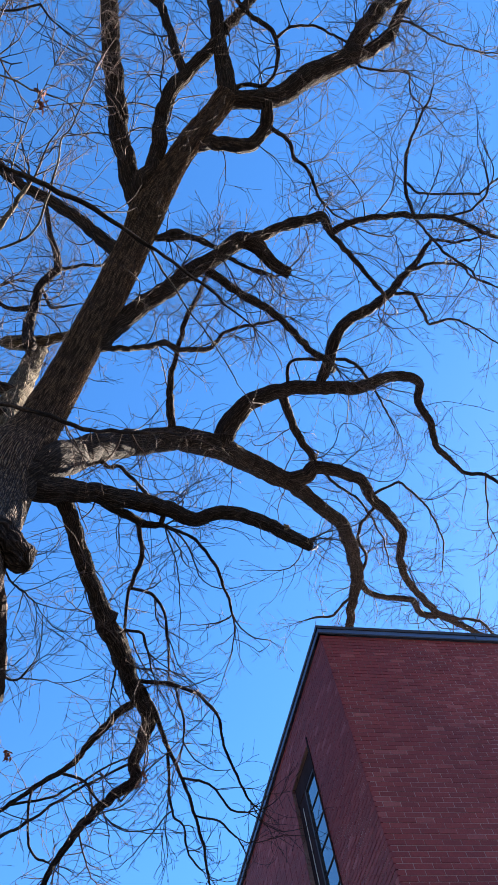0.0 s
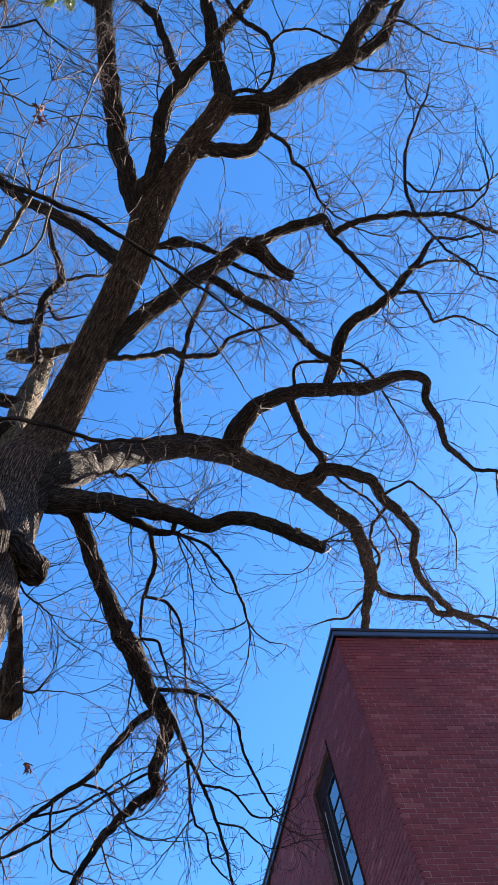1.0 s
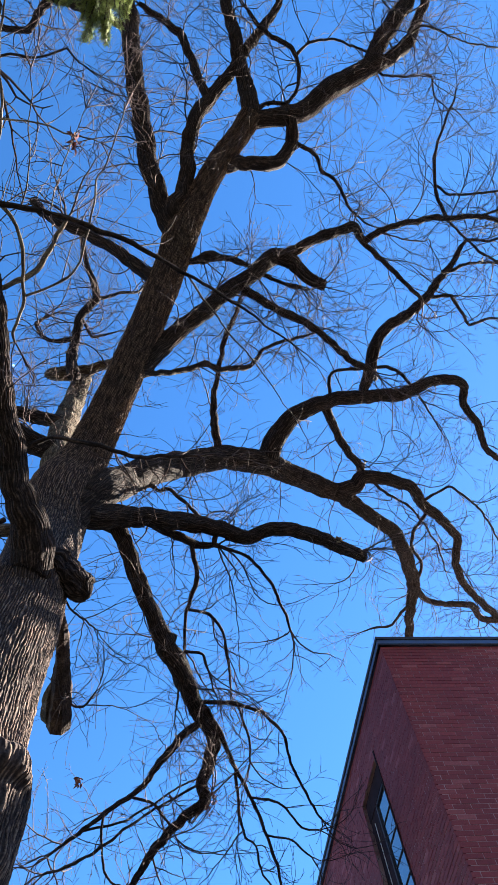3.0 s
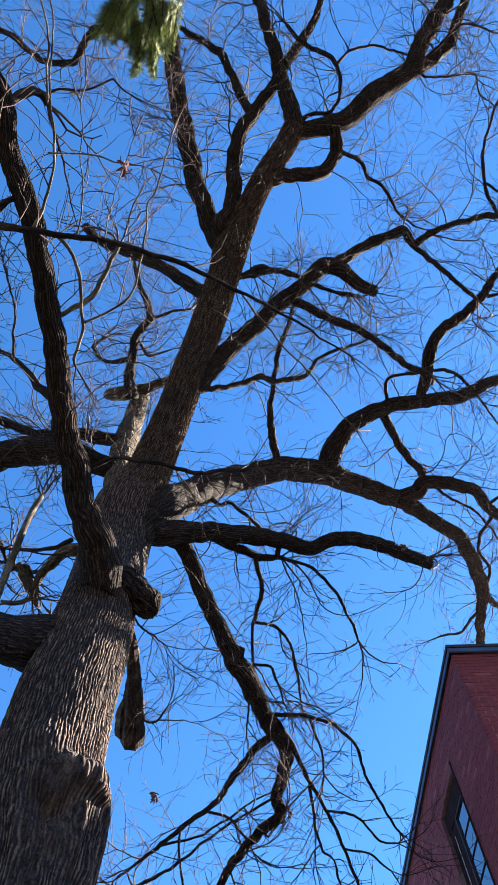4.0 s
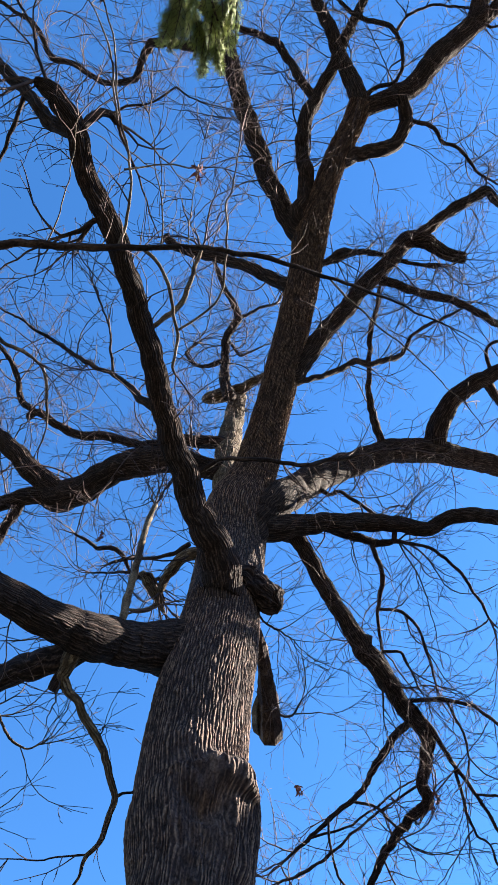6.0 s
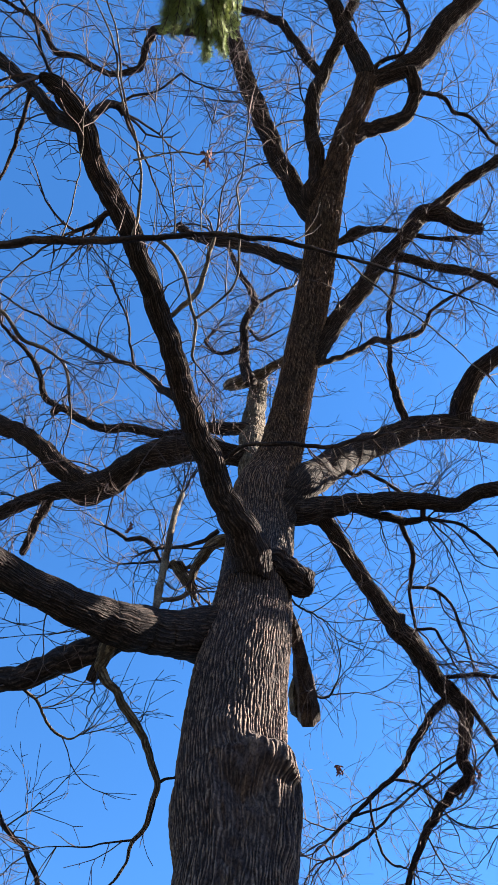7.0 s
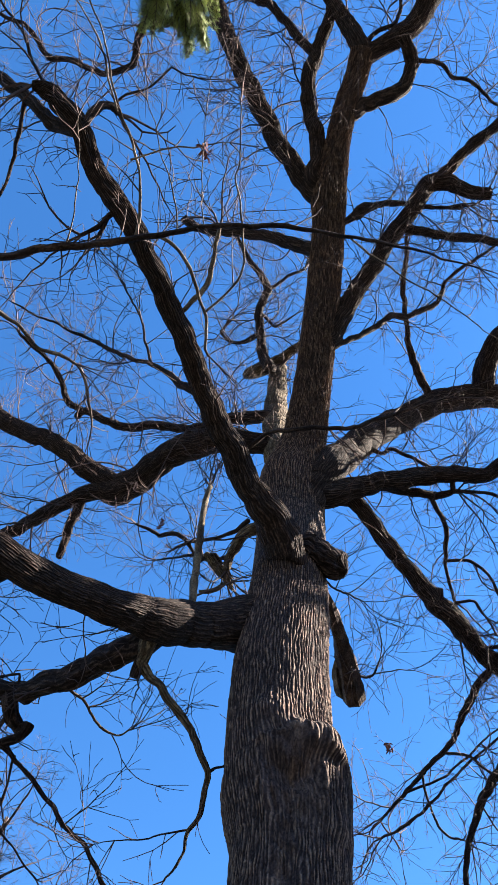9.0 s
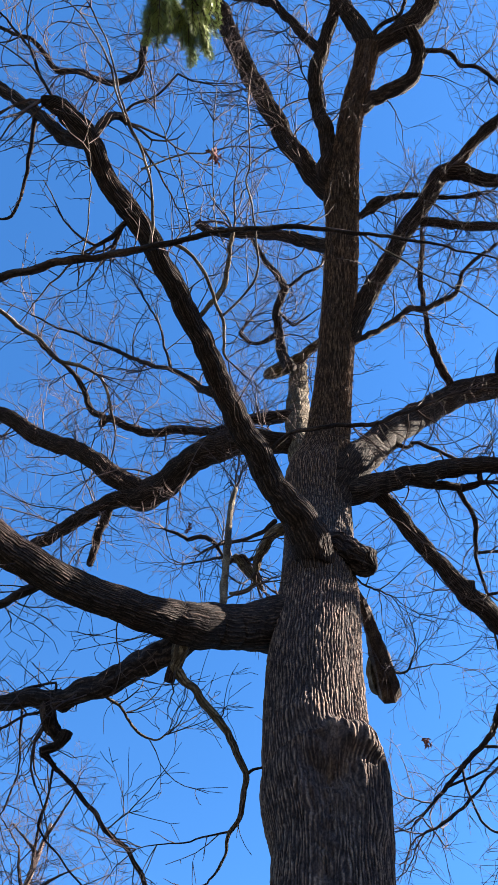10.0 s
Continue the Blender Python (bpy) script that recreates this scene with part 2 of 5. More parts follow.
def tube(line, sides, bark=0.0, size=0.05, seed=0.0, lumps=0.0, bumps=(), blunt=False, bare=()):
    """Vertices, faces and bark coordinates of a limb along a line, with ridges of the depth bark."""
    a, b, tangent = rings(line)
    run = np.r_[0, np.cumsum(np.linalg.norm(np.diff(line[:, :3], axis=0), axis=1))]
    angle = np.linspace(0, 2 * math.pi, sides, endpoint=False)
    count = max(3, round(2 * math.pi * float(np.median(line[:, 3])) / size))
    verts, uvs, faces = [], [], []
    for i, row in enumerate(line):
        for th in angle:
            c, s = math.cos(th), math.sin(th)
            r = row[3]
            if lumps:
                r *= 1 + lumps * noise.noise(Vector((c * 1.3 + seed, s * 1.3, run[i] / max(0.12, 2.5 * row[3]))))
            for th0, run0, wide, tall, out in bumps:
                off = (th - th0 + math.pi) % (2 * math.pi) - math.pi
                r += out * math.exp(-((off / wide) ** 2) - ((run[i] - run0) / tall) ** 2)
            rough = bark
            for th0, run0, wide, tall in bare:
                off = (th - th0 + math.pi) % (2 * math.pi) - math.pi
                inside = math.exp(-((off / wide) ** 4) - ((run[i] - run0) / tall) ** 4)
                rough *= 1 - 0.75 * inside
                if inside > 0.02:
                    q = Vector((off * row[3], run[i] * 0.6, seed))
                    r += inside * (0.06 * noise.noise(q * 7.0) + 0.04 * noise.noise(q * 17.0) + 0.018 * noise.noise(q * 40.0))
            at = (c * row[3] + seed, s * row[3], run[i])
            if bark:
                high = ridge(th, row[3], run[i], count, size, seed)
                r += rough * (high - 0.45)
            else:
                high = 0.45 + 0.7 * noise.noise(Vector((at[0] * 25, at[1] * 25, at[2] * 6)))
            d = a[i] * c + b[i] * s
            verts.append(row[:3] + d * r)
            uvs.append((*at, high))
    n = len(line)
    for i in range(n - 1):
        for j in range(sides):
            k = (j + 1) % sides
            faces.append((i * sides + j, i * sides + k, (i + 1) * sides + k, (i + 1) * sides + j))
    for i, way, flip in ((0, -0.2, True), (n - 1, 0.15 if blunt else 0.5, False)):
        verts.append(line[i, :3] + tangent[i] * line[i, 3] * way)
        uvs.append((seed, 0.0, run[i], 0.5))
        c = len(verts) - 1
        for j in range(sides):
            k = (j + 1) % sides
            faces.append((c, i * sides + k, i * sides + j) if flip else (c, i * sides + j, i * sides + k))
    return verts, faces, uvs


# ---- twigs ----
rng = np.random.default_rng(7)


def unit(v):
    return v / (np.linalg.norm(v) + 1e-9)


def twig(out, start, way, length, radius, level, crook=0.3, lift=0.03):
    """Adds one sinuous twig, kinked at its nodes, and its side twigs to out as lines of x, y, z, radius."""
    n = int(min(15, max(3, round(length / 0.12))))
    p, d = np.array(start, float), unit(way)
    tip = max(0.0027, radius * 0.3)
    side = unit(np.cross(d, rng.normal(0, 1, 3)))
    bend = np.cross(d, rng.normal(0, 1, 3)) * rng.uniform(0.08, 0.32)
    flip = rng.integers(2, n + 1)
    jitter = rng.normal(0, crook * 0.36, (n + 1, 3)) + (0, 0, lift)
    rows, ways = [], []
    for i in range(n + 1):
        rows.append((*p, radius + (tip - radius) * (i / n) ** 0.8))
        ways.append(d)
        d = unit(d + jitter[i] + (bend if i < flip else -bend) + side * (0.14 if i % 2 else -0.14))
        p = p + d * length / n
    out.append(np.array(rows))
    if level > 0:
        chance, hand = (0.62 if level > 1 else 0.5), 1 if rng.random() < 0.5 else -1
        for i in range(1, n):
            if rng.random() > chance:
                continue
            hand = -hand
            off = unit(side * hand + rng.normal(0, 0.5, 3))
            reach = (length * (1 - i / n) * 0.75 + 0.16) * rng.uniform(0.45, 1.05)
            twig(out, rows[i][:3], ways[i] * rng.uniform(0.5, 1.2) + off, reach, max(0.0031, rows[i][3] * 0.66), level - 1, crook, lift)


def twigs_along(line, density, longest, first=0.15):
    """Twigs that sprout all along a limb."""
    out = []
    run = np.r_[0, np.cumsum(np.linalg.norm(np.diff(line[:, :3], axis=0), axis=1))]
    for _ in range(rng.poisson(density * run[-1])):
        s = rng.uniform(first, 1) * run[-1]
        i = max(1, min(int(np.searchsorted(run, s)), len(line) - 1))
        row, along = line[i], unit(line[i, :3] - line[i - 1, :3])
        off = unit(np.cross(along, rng.normal(0, 1, 3)))
        length = longest * rng.uniform(0.16, 1.0) ** 1.2
        twig(out, row[:3] + off * row[3] * 0.7, along * rng.uniform(0.1, 1.1) + off, length, min(max(0.005, row[3] * 0.7), 0.0048 + 0.0062 * length * rng.uniform(0.6, 1.1)), 2 if length > 0.4 else 1)
    end = line[-1]
    if end[3] < 0.05:
        for _ in range(3):
            twig(out, end[:3], unit(line[-1, :3] - line[-3, :3]) + rng.normal(0, 0.35, 3), longest * rng.uniform(0.5, 1.0), min(0.016, max(0.006, end[3] * 0.8)), 2)
    return out


def twig_mesh(name, lines, mat, parent, label=""):
    """All twigs of one limb, three-sided, in one mesh."""
    verts, faces, base = [], [], 0
    for line in lines:
        a, b, _ = rings(line)
        n = len(line)
        for k in range(3):
            c, s = math.cos(2.094 * k), math.sin(2.094 * k)
            verts.append(line[:, :3] + (a * c + b * s) * line[:, 3:4])
        for i in range(n - 1):
            for k in range(3):
                j = (k + 1) % 3
                faces.append((base + k * n + i, base + j * n + i, base + j * n + i + 1, base + k * n + i + 1))
        base += 3 * n
    if verts:
        return mesh_object(name, np.vstack(verts), faces, mat, parent, label=label, kind="stuff")


# ---- ground ----
bm = bmesh.new()
bmesh.ops.create_grid(bm, x_segments=60, y_segments=60, size=1500)
tagged(part("ground", bm, LAWN, label="dry winter lawn under the trees"), category="ground", kind="structure")

# ---- brick building ----
CORNER, ROOF_Z, BRICK_TOP = Vector((2.9, 6.3, 0)), 10.46, 10.29
LEFT_WAY = radians(94.9)
RIGHT = Matrix.Translation(CORNER)
LEFT = Matrix.Translation(CORNER) @ Matrix(((math.cos(LEFT_WAY), math.sin(LEFT_WAY), 0, 0), (math.sin(LEFT_WAY), -math.cos(LEFT_WAY), 0, 0), (0, 0, 1, 0), (0, 0, 0, 1)))
building = thing("brick_building", "dark red brick building with blue-grey metal coping", "building")
COURSE, LONG, JOINT = 0.0677, 0.2032, 0.0095
WINDOWS = [(1.30, 2.20, 6.9, 9.54), (4.31, 5.21, 6.9, 9.54)]


def wall_box(name, turn, s, d, z, mat, parent, label=""):
    bm = add_box(bmesh.new(), (s[0], d[0], z[0]), (s[1], d[1], z[1]), turn)
    bmesh.ops.recalc_face_normals(bm, faces=bm.faces[:])
    return part(name, bm, mat, parent, label)


wall_right = wall_box("wall", RIGHT, (0.03, 13.0), (0.0045, 0.3), (0, BRICK_TOP), MORTAR, building)
bm = bmesh.new()
edges = [0.03] + [v for w in WINDOWS for v in w[:2]] + [16.0]
for n, (a, b) in enumerate(zip(edges, edges[1:])):
    if n % 2:
        lo, hi = WINDOWS[n // 2][2:]
        add_box(bm, (a, 0.0045, 0), (b, 0.3, lo), LEFT)
        add_box(bm, (a, 0.0045, hi), (b, 0.3, BRICK_TOP), LEFT)
    else:
        add_box(bm, (a, 0.0045, 0), (b, 0.3, BRICK_TOP), LEFT)
bmesh.ops.recalc_face_normals(bm, faces=bm.faces[:])
wall_left = part("wall", bm, MORTAR, building)
far_a, far_b = LEFT @ Vector((16.0, 0, 0)), RIGHT @ Vector((13.0, 0, 0))
box_part("wall", (far_a.x, far_a.y, 0), (far_b.x, far_a.y + 0.3, BRICK_TOP), BRICK, building)
box_part("wall", (far_b.x, far_b.y, 0), (far_b.x + 0.3, far_a.y + 0.3, BRICK_TOP), BRICK, building)
bm = bmesh.new()
inner = [RIGHT @ Vector((0.32, 0.31, 0)), RIGHT @ Vector((13.0, 0.31, 0)), Vector((far_b.x, far_a.y, 0)), LEFT @ Vector((16.0, 0.31, 0))]
deck = bm.faces.new([bm.verts.new((p.x, p.y, BRICK_TOP - 0.25)) for p in inner])
raised = bmesh.ops.extrude_face_region(bm, geom=[deck])["geom"]
bmesh.ops.translate(bm, verts=[g for g in raised if isinstance(g, bmesh.types.BMVert)], vec=(0, 0, 0.2))
bmesh.ops.recalc_face_normals(bm, faces=bm.faces[:])
part("roof", bm, ROOF, building)

# coping: a tall fascia with a projecting lip above it and a thin drip below
for turn, length in ((RIGHT, 13.2), (LEFT, 16.2)):
    run = (-0.03, length)
    coping = wall_box("coping", turn, run, (-0.03, 0.34), (BRICK_TOP + 0.004, ROOF_Z - 0.06), COPING, building, "blue-grey metal fascia")
    wall_box("lip", turn, (-0.045, length), (-0.045, 0.36), (ROOF_Z - 0.058, ROOF_Z), FRAME, coping, "dark metal coping lip")
    wall_box("drip", turn, (-0.04, length), (-0.04, -0.028), (BRICK_TOP - 0.01, BRICK_TOP + 0.02), FRAME, coping, "thin dark drip edge")
    for k in range(1, 6):
        wall_box("seam", turn, (k * 2.4, k * 2.4 + 0.012), (-0.034, -0.029), (BRICK_TOP + 0.025, ROOF_Z - 0.06), FRAME, coping)

# windows set in the left wall: a glazed half, a dark panel beside it and one above
for a, b, lo, hi in WINDOWS:
    window = tagged(new("window"), label="tall window with thin dark bars and dark panels, reflecting the sky")
    window.parent = building
    fr, mid, head = 0.035, a + 0.58, hi - 0.3
    for s0, s1, z0, z1 in ((a, a + fr, lo, head), (mid - fr, mid, lo, head), (a + fr, mid - fr, head - fr, head), (a + fr, mid - fr, lo, lo + fr)):
        wall_box("frame", LEFT, (s0, s1), (0.055, 0.11), (z0, z1), FRAME, window)
    wall_box("panel", LEFT, (mid + 0.004, b), (0.06, 0.1), (lo, head), TRIM, window, "dark opaque side panel")
    wall_box("panel", LEFT, (a, b), (0.05, 0.1), (head + 0.004, hi), TRIM, window, "dark opaque panel over the glass")
    wall_box("sealant", LEFT, (b - 0.15, b - 0.138), (0.054, 0.06), (lo, head - 0.12), FRAME_EDGE, window, "pale sealant line")
    wall_box("reveal", LEFT, (b + 0.002, b + 0.012), (0.012, 0.1), (lo, hi), FRAME, window, "dark side of the window recess")
    wall_box("trim", LEFT, (a - 0.03, a), (-0.012, 0.1), (lo, hi + 0.1), TRIM, window, "dark edge strip")
    wall_box("sill", LEFT, (a, b), (-0.03, 0.1), (lo - 0.05, lo), FRAME, window)
    rows = int((head - lo - 2 * fr) / 0.31)
    step = (head - lo - 2 * fr) / rows
    for r in range(rows):
        z = lo + fr + r * step
        pane = wall_box("pane", LEFT, (a + fr, mid - fr), (0.078, 0.084), (z + 0.006, z + step - 0.006), GLASS, window)
        pane.visible_shadow = False
        if r:
            wall_box("bar", LEFT, (a + fr, mid - fr), (0.066, 0.095), (z - 0.006, z + 0.006), FRAME, window)

# ---- the old tree ----
tree = thing("bare_tree", "huge old leafless tree with furrowed bark, pruned stubs and crooked limbs", "tree")
TRUNK = [(-1.42, 4.17, -0.20, 0.660), (-1.42, 4.16, 0.50, 0.520), (-1.43, 4.15, 2.40, 0.440), (-1.44, 4.14, 4.10, 0.405), (-1.44, 4.14, 4.86, 0.393), (-1.44, 4.14, 5.10, 0.414), (-1.48, 4.13, 5.45, 0.459), (-1.49, 4.13, 5.65, 0.458), (-1.53, 4.11, 5.86, 0.421), (-1.55, 4.11, 6.40, 0.423), (-1.55, 4.10, 6.88, 0.419), (-1.52, 4.12, 7.71, 0.407), (-1.52, 4.12, 8.52, 0.387), (-1.59, 4.32, 9.75, 0.420), (-1.52, 4.07, 10.50, 0.422), (-1.29, 3.80, 10.95, 0.316), (-1.03, 3.31, 11.35, 0.269), (-0.74, 2.69, 11.80, 0.249), (-0.46, 2.05, 12.25, 0.240), (-0.19, 1.38, 12.65, 0.234), (-0.03, 0.89, 12.90, 0.246), (0.26, 0.33, 13.13, 0.180), (0.51, -0.09, 13.36, 0.169), (0.77, -0.43, 13.56, 0.162), (0.94, -0.71, 13.70, 0.167)]
# a grown-over wound with a hollow, a swelling beside it, small knots
KNOTS = [(3.2, 5.87, 0.6, 0.1, 0.075), (3.45, 5.84, 0.3, 0.12, 0.06), (3.4, 5.76, 0.45, 0.05, 0.05), (2.65, 6.12, 0.4, 0.14, 0.05), (2.95, 5.55, 0.26, 0.1, -0.125), (2.95, 5.35, 0.28, 0.2, -0.06), (2.46, 5.45, 0.055, 0.26, 0.06), (2.6, 5.5, 0.05, 0.2, 0.03),
         (3.4, 5.45, 0.07, 0.2, 0.055), (3.85, 5.62, 0.4, 0.22, 0.04), (2.75, 5.0, 0.2, 0.3, -0.05), (3.75, 5.25, 0.12, 0.1, 0.03), (2.5, 7.8, 0.1, 0.12, 0.03)]
BARE = [(2.9, 5.6, 0.45, 0.42), (2.75, 5.0, 0.2, 0.4)]
line = smooth_line(TRUNK, 0.022)
line = line[(line[:, 2] > 4.6) | (np.arange(len(line)) % 8 == 0)]
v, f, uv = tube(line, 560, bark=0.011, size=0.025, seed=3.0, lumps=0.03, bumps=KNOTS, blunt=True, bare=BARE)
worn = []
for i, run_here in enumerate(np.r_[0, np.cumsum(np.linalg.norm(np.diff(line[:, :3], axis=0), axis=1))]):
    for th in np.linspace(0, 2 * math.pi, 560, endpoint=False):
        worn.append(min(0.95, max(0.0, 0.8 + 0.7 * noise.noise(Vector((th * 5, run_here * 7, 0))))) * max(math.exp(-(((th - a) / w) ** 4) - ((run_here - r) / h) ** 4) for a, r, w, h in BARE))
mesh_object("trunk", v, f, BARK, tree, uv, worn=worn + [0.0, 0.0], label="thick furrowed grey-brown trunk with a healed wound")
shoots = [t for t in twigs_along(smooth_line(TRUNK[13:], 0.1), 4.0, 1.1, 0.1)]
twig_mesh("twig_spray", shoots, TWIG, tree, "thin shoots on the trunk")


def bough(name, parent, label, blunt, points, bark_mat=None, density=None, longest=None):
    """A limb along rows of x, y, z, radius, with its ridged bark and its twigs."""
    thick = max(p[3] for p in points)
    seed = points[0][0] * 7.3 + points[0][2]
    if thick > 0.13:
        line = crooked(smooth_line(points, 0.028, 0.2), seed)
        if "knotty" in label:
            v, f, uv = tube(line, 96, 0.012, 0.03, seed, 0.3)
            v = [Vector(p) + 0.04 * noise.noise_vector(Vector(p) * 8) + 0.02 * noise.noise_vector(Vector(p) * 24) for p in v]
        else:
            v, f, uv = tube(line, 150, 0.0055, 0.02, seed, 0.13, (), blunt)
    elif thick > 0.05:
        line = crooked(smooth_line(points, 0.035, 0.3), seed)
        v, f, uv = tube(line, 40, 0.004, 0.022, seed, 0.28, (), blunt)
    else:
        line = smooth_line(points, 0.05, 0.45)
        line = line if "upright" in label else crooked(line, seed)
        v, f, uv = tube(line, 8, 0.0, 0.03, seed, 0.4 if thick > 0.02 else 0.25, (), blunt)
    ob = mesh_object(name, v, f, bark_mat or (PALE_AND_LIT_BARK if "pale" in label else LIMB_BARK), parent, uv, label=label)
    reach = longest or (2.0 if thick > 0.05 else 1.5)
    if thick * 4 < np.linalg.norm(line[-1, :3] - line[0, :3]):
        lines = twigs_along(line, 0.76 * (density or (7.0 if thick < 0.13 else 5.0)), reach, 0.12)
        twig_mesh("twig_spray", lines, TWIG, ob if parent in (tree,) else parent)
    return ob


limb = bough("limb", tree, "", False, [(-0.12, 0.98, 12.85, 0.1550), (-0.26, 0.82, 12.95, 0.1570), (-0.40, 0.49, 13.15, 0.1420), (-0.56, 0.10, 13.37, 0.1390), (-0.67, -0.46, 13.68, 0.1360), (-0.79, -1.05, 14.01, 0.1340), (-0.88, -1.61, 14.30, 0.1310), (-0.92, -2.01, 14.61, 0.1290), (-1.05, -2.41, 14.90, 0.1180), (-1.25, -3.08, 15.50, 0.1040)], None, 12.0)
bough("branch", limb, "", False, [(-0.90, -1.84, 14.48, 0.066), (-1.37, -1.98, 14.53, 0.071), (-1.83, -2.15, 14.59, 0.067), (-2.11, -2.19, 14.71, 0.068), (-2.31, -1.99, 14.85, 0.061), (-2.55, -1.78, 15.00, 0.053), (-3.03, -1.83, 15.12, 0.045), (-3.29, -2.00, 15.20, 0.045), (-3.53, -2.22, 15.29, 0.046), (-3.95, -2.44, 15.41, 0.046), (-4.03, -2.77, 15.51, 0.041), (-4.20, -3.05, 15.60, 0.037), (-4.39, -3.20, 15.60, 0.032), (-4.72, -3.52, 15.60, 0.023)], None, 12.0)
bough("branch", limb, "", False, [(-1.05, -2.34, 14.85, 0.059), (-1.32, -2.67, 15.12, 0.054), (-1.68, -3.13, 15.48, 0.039), (-2.09, -3.52, 15.81, 0.027)], None, 12.0)
limb = bough("limb", tree, "", False, [(0.01, 0.80, 12.94, 0.1450), (-0.18, 0.69, 12.91, 0.1390), (-0.06, 0.45, 13.04, 0.1240), (-0.00, 0.14, 13.22, 0.1170), (0.01, -0.21, 13.41, 0.0980), (0.09, -0.57, 13.60, 0.1030), (0.25, -0.83, 13.80, 0.1040), (0.43, -1.05, 13.96, 0.0930), (0.66, -1.33, 14.16, 0.0850), (0.81, -1.58, 14.32, 0.0780), (1.13, -2.01, 14.60, 0.0700), (1.34, -2.36, 14.81, 0.0540), (1.48, -2.68, 15.00, 0.0340)])
bough("branch", limb, "", False, [(0.30, -0.89, 13.85, 0.0750), (0.12, -1.22, 14.08, 0.0680), (0.01, -1.52, 14.35, 0.0610), (-0.16, -1.84, 14.64, 0.0620), (-0.41, -2.03, 14.82, 0.0540), (-0.79, -2.22, 14.81, 0.0370)], None, 12.0)
limb = bough("limb", tree, "", False, [(0.94, -0.71, 13.70, 0.144), (0.89, -1.00, 13.88, 0.132), (0.78, -1.35, 14.10, 0.109), (0.71, -1.70, 14.31, 0.102), (0.63, -2.01, 14.50, 0.094), (0.49, -2.50, 14.85, 0.083), (0.31, -2.98, 15.20, 0.063)])
limb = bough("limb", tree, "", True, [(0.88, -0.62, 13.66, 0.128), (1.18, -0.68, 13.75, 0.137), (1.70, -0.81, 13.92, 0.148), (2.16, -1.17, 14.10, 0.158), (2.64, -1.45, 14.27, 0.147), (2.99, -1.68, 14.39, 0.144)])
bough("branch", limb, "", False, [(2.77, -1.55, 14.32, 0.109), (3.02, -2.01, 14.61, 0.131), (3.24, -2.35, 14.82, 0.129), (3.43, -2.60, 14.99, 0.121), (3.48, -3.00, 14.99, 0.086)], None, 12.0)
bough("branch", limb, "", False, [(2.86, -1.55, 14.34, 0.093), (3.10, -1.65, 14.45, 0.090), (3.42, -1.92, 14.63, 0.090), (3.59, -2.28, 14.82, 0.078), (3.71, -2.56, 14.96, 0.069), (3.85, -3.02, 15.19, 0.044)], None, 12.0)
bough("branch", limb, "", False, [(2.90, -1.62, 14.36, 0.022), (3.03, -1.43, 14.36, 0.020), (3.52, -1.47, 14.47, 0.017), (3.87, -1.49, 14.55, 0.017), (3.98, -1.22, 14.63, 0.014), (4.24, -1.05, 14.70, 0.010), (4.69, -1.07, 14.79, 0.007)], None, 12.0)
bough("branch", limb, "", False, [(2.99, -1.68, 14.39, 0.021), (3.51, -2.13, 14.17, 0.019), (4.03, -2.05, 14.42, 0.016), (4.50, -2.00, 14.64, 0.013), (4.97, -2.01, 14.84, 0.014), (5.47, -2.04, 15.05, 0.010), (6.12, -2.04, 15.17, 0.007)], None, 12.0)
limb = bough("limb", tree, "", False, [(0.44, 0.06, 13.28, 0.103), (0.69, 0.00, 13.36, 0.110), (0.98, -0.04, 13.46, 0.105), (1.33, -0.06, 13.56, 0.106), (1.57, -0.31, 13.67, 0.098), (1.56, -0.59, 13.76, 0.090), (1.53, -0.69, 13.80, 0.082)])
bough("branch", limb, "", False, [(1.57, -0.36, 13.68, 0.038), (1.63, -0.36, 13.68, 0.035), (1.97, -0.21, 13.81, 0.032), (2.09, 0.00, 13.90, 0.029), (2.37, 0.17, 14.01, 0.027), (2.62, 0.52, 14.16, 0.024), (2.96, 0.78, 14.30, 0.017), (3.18, 0.86, 14.30, 0.011)], None, 12.0)
limb = bough("limb", tree, "", False, [(0.94, -0.71, 13.70, 0.052), (1.16, -0.88, 13.81, 0.033), (1.51, -0.94, 13.95, 0.025), (1.66, -1.21, 14.06, 0.025), (1.63, -1.60, 14.23, 0.032), (1.44, -1.78, 14.34, 0.035), (1.08, -1.97, 14.50, 0.035), (0.88, -2.20, 14.50, 0.025)])
bough("branch", limb, "", False, [(1.62, -1.62, 14.23, 0.025), (1.82, -1.81, 14.29, 0.022), (2.22, -1.88, 14.37, 0.019), (2.51, -1.83, 14.42, 0.019), (2.82, -1.73, 14.49, 0.016)], None, 12.0)
limb = bough("limb", tree, "limb with a sawn stub at its bend", True, [(-0.71, 2.62, 11.85, 0.190), (-0.56, 2.69, 11.83, 0.183), (-0.48, 2.62, 11.90, 0.158), (-0.12, 2.32, 12.20, 0.131), (0.26, 2.05, 12.48, 0.122), (0.65, 1.76, 12.76, 0.116), (1.06, 1.50, 13.03, 0.118), (1.35, 1.29, 13.27, 0.125), (1.58, 1.31, 13.29, 0.125), (1.79, 1.50, 13.32, 0.101), (2.04, 1.65, 13.35, 0.090), (2.21, 1.72, 13.37, 0.090)])
